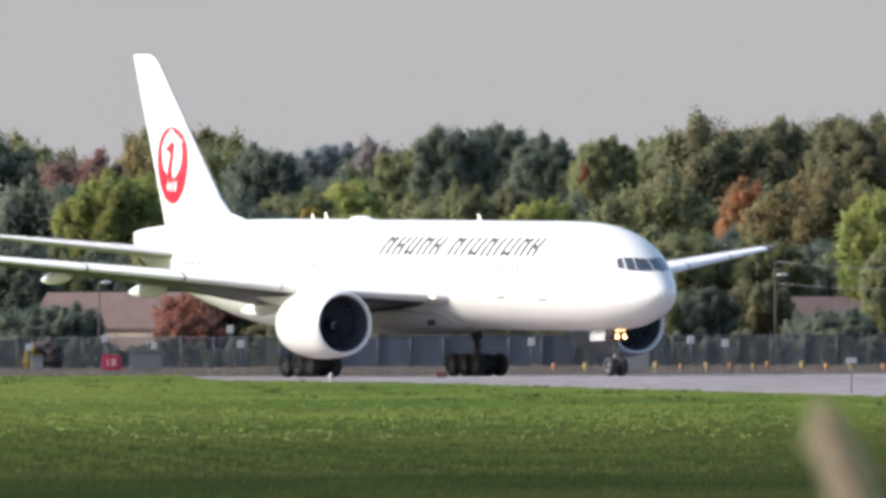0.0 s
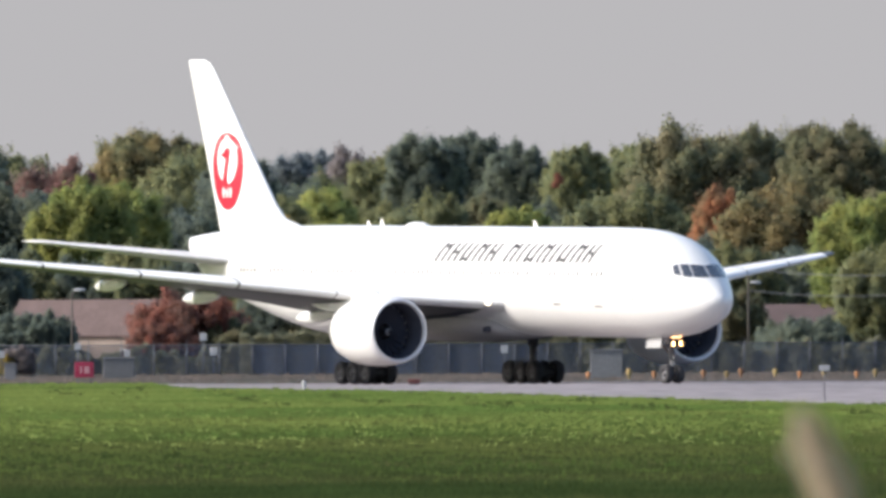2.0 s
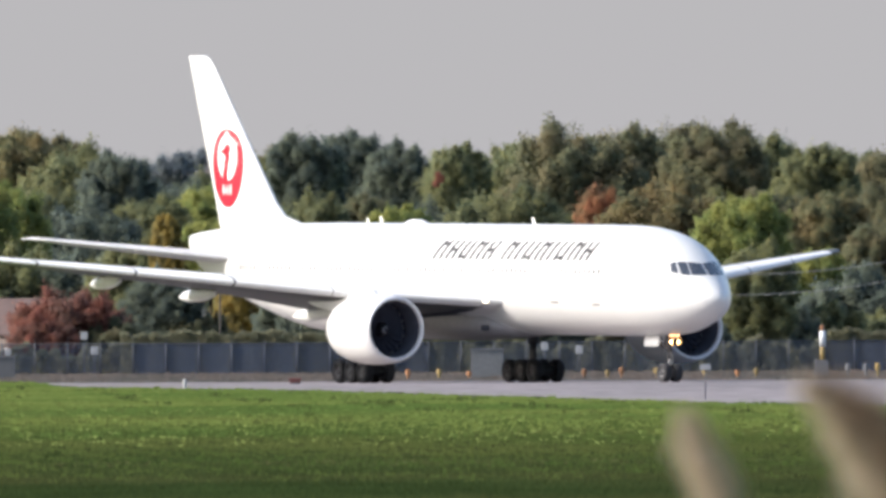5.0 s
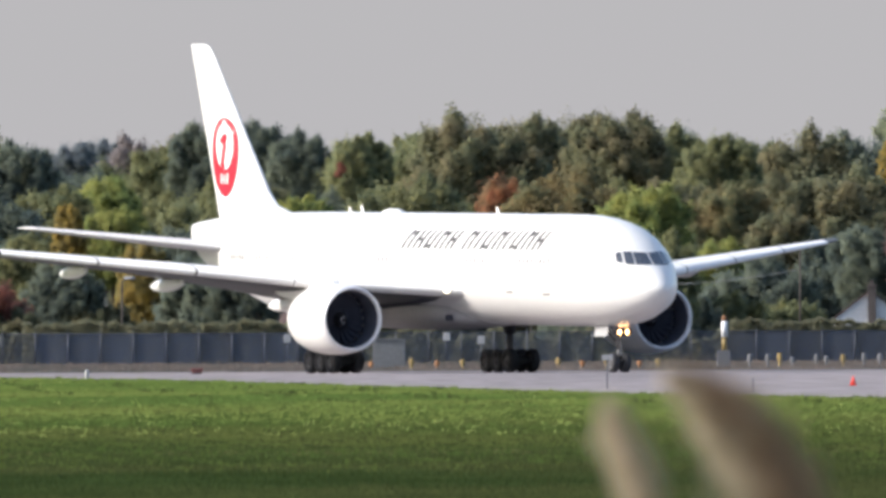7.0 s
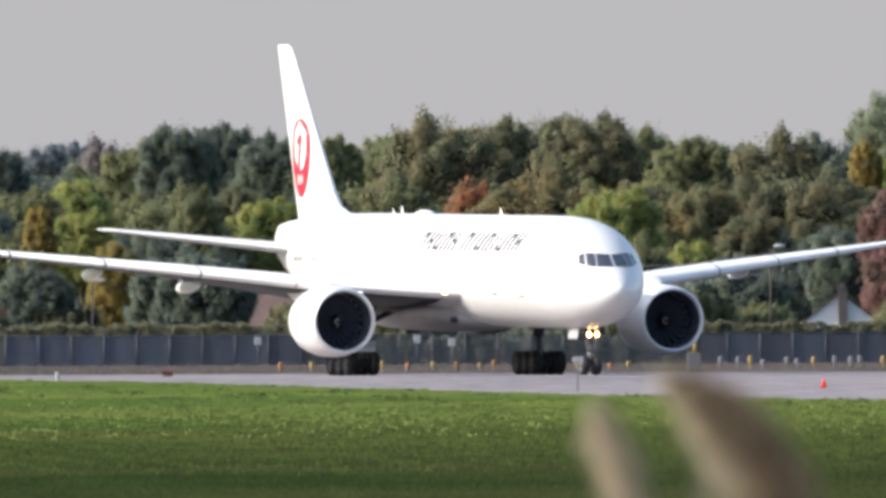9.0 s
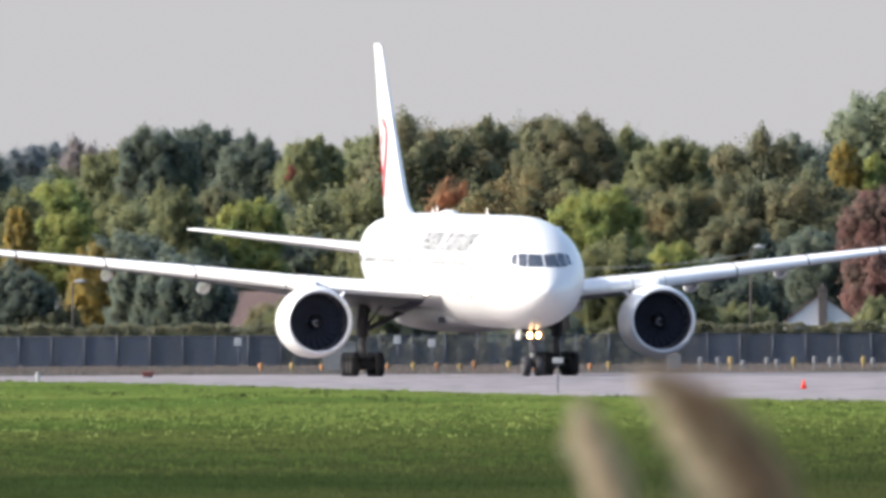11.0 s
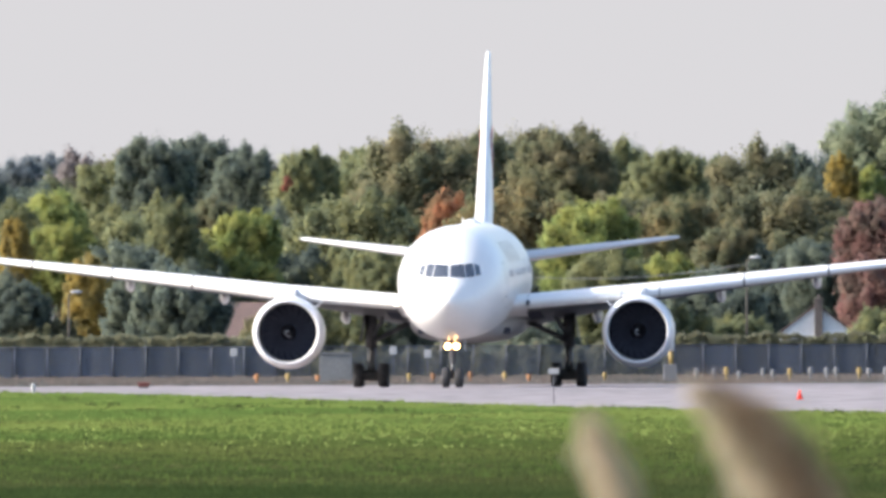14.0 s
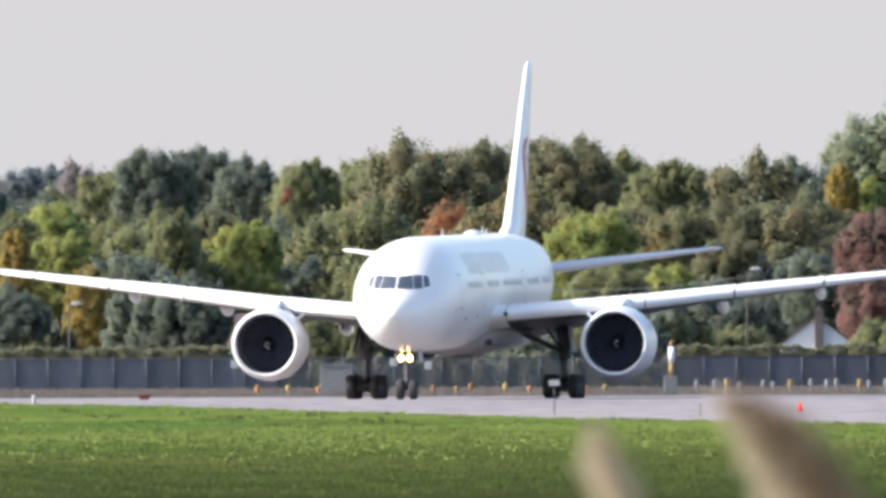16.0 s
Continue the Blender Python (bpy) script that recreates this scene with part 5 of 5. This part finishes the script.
house(-1110, 2190, 15.0, 9, 3.6, 6.7, M_ROOF, M_BRICK, "low brick house with a wide pinkish-brown roof", turn=-20)
house(168, 2190, 7.8, 8, 3.4, 6.0, M_ROOF, M_BRICK, "small brick house with a pinkish-brown roof", turn=15)
brown_house = house(-362, 2200, 7.0, 8, 3.6, 6.6, M_ROOF2, M_WALL, "pale house with a brown shingle roof among trees", turn=-28)
bm = bmesh.new()
tube(bm, (-3.2, -0.36, 3.9), (-1.6, -0.36, 3.2), 0.14, seg=6)
box(bm, (1.0, 0.1, 0.8), (-1.3, -0.30, 3.05), bevel=0.02)
part("barge_board", finish(bm, False), M_MARK, brown_house, "sunlit white fascia board")
house(672, 2180, 6.7, 9, 3.65, 6.25, M_ROOF2, M_WALL, "pale grey gabled house with a red-brown roof and chimney", True, (0.15, 6.7), turn=-0.6)
house(-12, 2240, 5.0, 8, 3.8, 6.2, M_ROOF, M_WALL, "narrow pale house half hidden by trees", True)


# ---- airfield furniture ----
def red_sign(p, d):
    s = thing("taxiway_sign", "red rectangular taxiway sign with pale marks on short legs", "sign", m=pose(at_angle(p, d), d, 0))
    bm = bmesh.new()
    box(bm, (1.15, 0.18, 0.92), (0, 0, 0.86), bevel=0.03)
    part("sign_face", finish(bm, False), M_SIGNRED, s)
    for x in (-0.2, 0.16):
        bm = bmesh.new()
        box(bm, (0.13 if x < 0 else 0.3, 0.02, 0.42), (x, -0.101, 0.86), bevel=0.004)
        part("mark", finish(bm, False), M_PINK, s, "pale pink mark")
    for x in (-0.4, 0.4):
        bm = bmesh.new()
        tube(bm, (x, 0, 0), (x, 0, 0.42), 0.04, seg=8)
        part("leg", finish(bm), M_POST, s)


red_sign(-1104, 1450)


def low_marker(p, d, mat, high, label, group, wide=0.8):
    s = thing("marker_post", label, "marker", group, pose(at_angle(p, d), d, 0))
    bm = bmesh.new()
    tube(bm, (0, 0, 0), (0, 0, 0.06), 0.16, 0.13, seg=10)
    part("base", finish(bm, False), M_CAB, s)
    bm = bmesh.new()
    tube(bm, (0, 0, 0.05), (0, 0, high * 0.5), 0.08, seg=8)
    tube(bm, (0, 0, high * 0.48), (0, 0, high * 0.9), 0.22 * wide, 0.20 * wide, seg=12)
    tube(bm, (0, 0, high * 0.9), (0, 0, high), 0.20 * wide, 0.09 * wide, seg=12)
    part("head", finish(bm, False), mat, s)


mark_rng = random.Random(3)
for i, p in enumerate((-320, -265, -212, -140, -95, -50, -8, 33, 58, 119, 162, 205, 263, 296)):
    low_marker(p, 1560 + mark_rng.uniform(-15, 15), (M_ORANGE, M_YEL)[i % 2], mark_rng.uniform(0.5, 0.75), "short orange-yellow taxiway edge marker", "edge markers on the far verge")
for i, p in enumerate(range(455, 960, 57)):
    low_marker(p + mark_rng.uniform(-8, 8), 1590 + mark_rng.uniform(-15, 15), (M_PALE, M_YEL)[i % 2], mark_rng.uniform(0.7, 0.95), "pale and yellow edge marker post", "edge markers on the far verge")
    low_marker(p + 28 + mark_rng.uniform(-8, 8), 1640 + mark_rng.uniform(-15, 15), M_PALE, mark_rng.uniform(0.6, 0.9), "pale edge marker post", "edge markers on the far verge")

low_marker(-715, 1140, M_BOARD, 0.50, "short pale marker post at the pavement edge", "edge markers on the far verge", 0.5)


def stake(p, d, high, board):
    s = thing("marker_stake", "thin grey stake with a small pale board" if board else "thin grey stake beside the concrete", "stake", "stakes beside the pavement", pose(at_angle(p, d), d, 0))
    bm = bmesh.new()
    tube(bm, (0, 0, 0), (0, 0, high), 0.022, seg=6)
    part("pole", finish(bm), M_POST, s)
    if board:
        bm = bmesh.new()
        box(bm, (0.38, 0.04, 0.20), (0, -0.03, high - 0.06), bevel=0.01)
        part("board", finish(bm, False), M_BOARD, s)


stake(206, 850, 1.20, True)
stake(464, 800, 0.46, False)

cone = thing("traffic_cone", "small bright orange-red cone on the concrete", "cone", m=pose(at_angle(641, 905), 905, 0.004))
bm = bmesh.new()
box(bm, (0.30, 0.30, 0.03), (0, 0, 0.015), bevel=0.008)
part("base", finish(bm, False), M_CONE, cone)
bm = bmesh.new()
tube(bm, (0, 0, 0.03), (0, 0, 0.36), 0.11, 0.03, seg=14)
part("cone_body", finish(bm), M_CONE, cone)

mast = thing("marker_mast", "white and orange mast on a grey cabinet", "mast", m=pose(at_angle(412, 1520), 1520, 0.0))
bm = bmesh.new()
box(bm, (0.85, 0.6, 1.15), (0, 0, 0.575), bevel=0.03)
part("cabinet", finish(bm, False), M_PALE, mast)
bm = bmesh.new()
tube(bm, (0.06, 0, 1.1), (0.06, 0, 2.0), 0.16, seg=12)
part("lower_mast", finish(bm), M_YEL, mast, "dull yellow band")
bm = bmesh.new()
tube(bm, (0.06, 0, 2.0), (0.06, 0, 3.0), 0.20, 0.19, seg=12)
part("upper_mast", finish(bm), M_WALL, mast, "white upper band")
bm = bmesh.new()
tube(bm, (0.06, 0, 3.0), (0.06, 0, 3.35), 0.19, 0.11, seg=12)
part("cap", finish(bm), M_ORANGE, mast, "dull orange cap")


def cabinet(p, d, w, h, mat, label):
    s = thing("utility_cabinet", label, "cabinet", m=pose(at_angle(p, d), d, 0))
    bm = bmesh.new()
    box(bm, (w, 0.8, h - 0.12), (0, 0, h / 2), bevel=0.03)
    part("body", finish(bm, False), mat, s)
    bm = bmesh.new()
    box(bm, (w + 0.12, 0.95, 0.1), (0, 0, h - 0.01), bevel=0.02)
    part("lid", finish(bm, False), mat, s)
    bm = bmesh.new()
    box(bm, (w * 0.96, 0.78, 0.08), (0, 0, 0.04))
    part("plinth", finish(bm, False), M_CAB, s)


cabinet(-180, 1640, 2.2, 1.95, M_CAB, "grey metal utility cabinet on the far verge")
cabinet(-1235, 1650, 0.8, 1.2, M_PALE, "small white cabinet on the far verge")
cabinet(-1043, 1700, 2.2, 1.56, M_PALE, "pale grey equipment box on the far verge")
cabinet(-520, 1330, 0.6, 0.30, M_DULL, "low red marker box at the pavement edge")


def round_sign(p, d, e, r, label):
    s = thing("notice_board", label, "sign", "pale boards along the fence", pose(at_angle(p, d), d, 0))
    z = up_angle(e, d)
    bm = bmesh.new()
    tube(bm, (0, 0, 0), (0, 0, z), 0.05, seg=8)
    part("pole", finish(bm), M_POST, s)
    bm = bmesh.new()
    box(bm, (2 * r, 0.08, 2.3 * r), (0, -0.1, z), bevel=0.03)
    part("board", finish(bm, False), M_BOARD, s, "pale board")


for p, e in ((-875, 8), (-893, 34), (-360, 10), (-17, 6), (-78, 12), (-1115, 18), (-1028, 6), (-1250, 4)):
    round_sign(p, 2040, e, 0.30 if p > -1000 else 0.26, "pale board on a post by the fence")


def street_lamp(p, d, e, reach, top=0):
    s = thing("street_lamp", "grey street lamp with a pale cobra head", "street lamp", "street lamps beyond the fence", pose(at_angle(p, d), d, 0))
    z = up_angle(e, d)
    bm = bmesh.new()
    tube(bm, (0, 0, 0), (0, 0, z + top), 0.13, 0.07, seg=10)
    part("pole", finish(bm), M_WOOD, s)
    bm = bmesh.new()
    tube(bm, (0, 0, z - 0.15), (reach, 0, z + 0.2), 0.05, seg=8)
    part("arm", finish(bm), M_WOOD, s)
    bm = bmesh.new()
    bmesh.ops.create_uvsphere(bm, u_segments=14, v_segments=8, radius=1, matrix=Matrix.Translation((reach * 1.1, 0, z + 0.2)) @ Matrix.Diagonal((0.55, 0.25, 0.16, 1)))
    part("lamp_head", finish(bm), M_BOARD, s, "pale lamp head")


street_lamp(72, 2110, 122, 0.6, 1.6)
street_lamp(548, 2110, 170, 0.7)
street_lamp(-652, 2110, 114, 0.6)
street_lamp(-1125, 2110, 114, 0.6)


def cable(p0, e0, p1, e1, d, sag):
    bm = bmesh.new()
    a, b = Vector((at_angle(p0, d), d, up_angle(e0, d))), Vector((at_angle(p1, d), d, up_angle(e1, d)))
    n = 14
    pts = [a.lerp(b, k / n) - Vector((0, 0, sag * 4 * (k / n) * (1 - k / n))) for k in range(n + 1)]
    loft(bm, [[(q.x, q.y + 0.035 * math.cos(k * math.pi / 3), q.z + 0.035 * math.sin(k * math.pi / 3)) for k in range(6)] for q in pts])
    return tagged(mesh_object("overhead_cable", finish(bm), M_WIRE), "slack grey overhead cable between street poles", "cable")


cable(72, 150, 548, 162, 2110, 0.9)
cable(72, 112, 548, 128, 2110, 0.9)


# ---- reeds close to the camera ----
M_REED = material("pale_tan_reed_plume", (0.600, 0.520, 0.420), 0.9, 0, 0.2, 12, 60, second=(0.480, 0.400, 0.310), island=0.3, translucent=0.5)
M_REED2 = material("brown_tan_reed_plume", (0.40, 0.30, 0.22), 0.9, 0, 0.2, 12, 60, second=(0.22, 0.15, 0.105), island=0.3, translucent=0.45)
M_STEM = material("dry_reed_stem", (0.34, 0.28, 0.17), 0.8, 0, 0.2, 10, 50)


def reed(name, points, tones, label, seed, taper):
    """A dry reed with a feathery head along the given line, rooted at its origin; tones: name, material, thickness, sideways shift, count."""
    rng = np.random.default_rng(seed)
    ob = thing(name, label, "reed")
    bm = bmesh.new()
    pts = [Vector((0, 0, 0)), Vector((points[0][0] * 0.5, 0, 0.75))] + [Vector((px, 0, pz)) for px, pz in points]
    for a, b in zip(pts, pts[1:]):
        tube(bm, a, b, 0.0035, seg=6)
    part("stem", finish(bm), M_STEM, ob)
    line = np.array(points)
    seg = np.r_[0, np.cumsum(np.hypot(*np.diff(line, axis=0).T))]
    for kind, mat, thick, shift, count in tones:
        u = rng.uniform(0, 1, count) ** 0.85
        s = u * seg[-1]
        w = np.interp(u, [0, 0.25, 0.7, 1], taper)
        cx, cz = np.interp(s, seg, line[:, 0]) + shift * w, np.interp(s, seg, line[:, 1])
        off = rng.normal(0, 0.5, (count, 3)) * (thick * w)[:, None]
        c = np.stack([cx, np.zeros(count), cz], 1) + off
        t = rng.normal(0, 1, (count, 3)) * np.array([0.6, 0.6, 1.0])
        t /= np.linalg.norm(t, axis=1)[:, None]
        b = np.cross(t, rng.normal(0, 1, (count, 3)))
        b /= np.linalg.norm(b, axis=1)[:, None]
        ln, wd = rng.uniform(0.004, 0.009, (count, 1)), rng.uniform(0.0008, 0.002, (count, 1))
        v = np.stack([c - t * ln, c + b * wd, c + t * ln, c - b * wd], 1).reshape(-1, 3)
        me = bpy.data.meshes.new(kind)
        me.from_pydata(v.tolist(), [], np.arange(len(v)).reshape(-1, 4).tolist())
        me.materials.append(mat)
        q = new(kind, me)
        q.parent = ob
        tagged(q, "feathery pale seed head" if mat is M_REED else "feathery brown seed head")
    return ob


REED_D = 20.0
reed_pale = reed("reed", [(0.034, 1.49), (0.025, 1.53), (0.014, 1.564), (0.004, 1.589), (-0.002, 1.607)], [("plume", M_REED, 0.020, 0.0, 1900)],
                 "pale dry reed plume swaying in the wind", 1, (1.0, 0.95, 0.75, 0.25))
reed_brown = reed("reed", [(0.074, 1.495), (0.062, 1.545), (0.048, 1.575), (0.031, 1.601), (0.008, 1.622), (-0.012, 1.632)],
                  [("plume", M_REED2, 0.025, 0.016, 4600), ("pale_plume", M_REED, 0.024, -0.016, 1500)],
                  "brown dry reed plume bending over in the wind", 2, (1.25, 1.1, 0.75, 0.2))


# ---- what moves ----
def gear_travel():
    """Distance rolled by the main gear at each row of TAXI."""
    total, out = 0.0, [(TAXI[0][0], 0.0)]
    for a, b in zip(TAXI, TAXI[1:]):
        total += math.hypot(b[1] - a[1], b[2] - a[2])
        out.append((b[0], total))
    return out


# seconds, sideways place of the plume's tip at its distance
SWAY_PALE = [(0, 155), (0.75, 172), (1.5, 178), (2.5, 160), (3.5, 155), (4.2, 161), (7, 212), (8.5, 236), (11, 250), (12.5, 246), (14.5, 279), (16, 281)]
SWAY_BROWN = [(0, 430), (2, 440), (4.2, 432), (7, 346), (8.5, 386), (11, 388), (12.5, 440), (14.5, 492), (16, 530)]


def motions():
    walk(aircraft, [(t, pose(x, y, 0.004, 0, 0, psi - 90)) for t, x, y, psi in TAXI])
    roll = gear_travel()
    ts, ds = [r[0] for r in roll], [r[1] for r in roll]
    for w, at, r in WHEELS:
        rows = []
        for k in range(121):
            t = k * 4 / 30
            rows.append((t, pose(*at, 0, math.degrees(float(np.interp(t, ts, ds)) / r), 0)))
        walk(w, rows)
    for ob, rows in ((reed_pale, SWAY_PALE), (reed_brown, SWAY_BROWN)):
        mid = sum(p for _, p in rows) / len(rows)
        walk(ob, [(t, pose(at_angle(mid, REED_D), REED_D, 0, 0, math.degrees(math.atan2(at_angle(p - mid, REED_D), 1.61)), 0)) for t, p in rows])


motions()
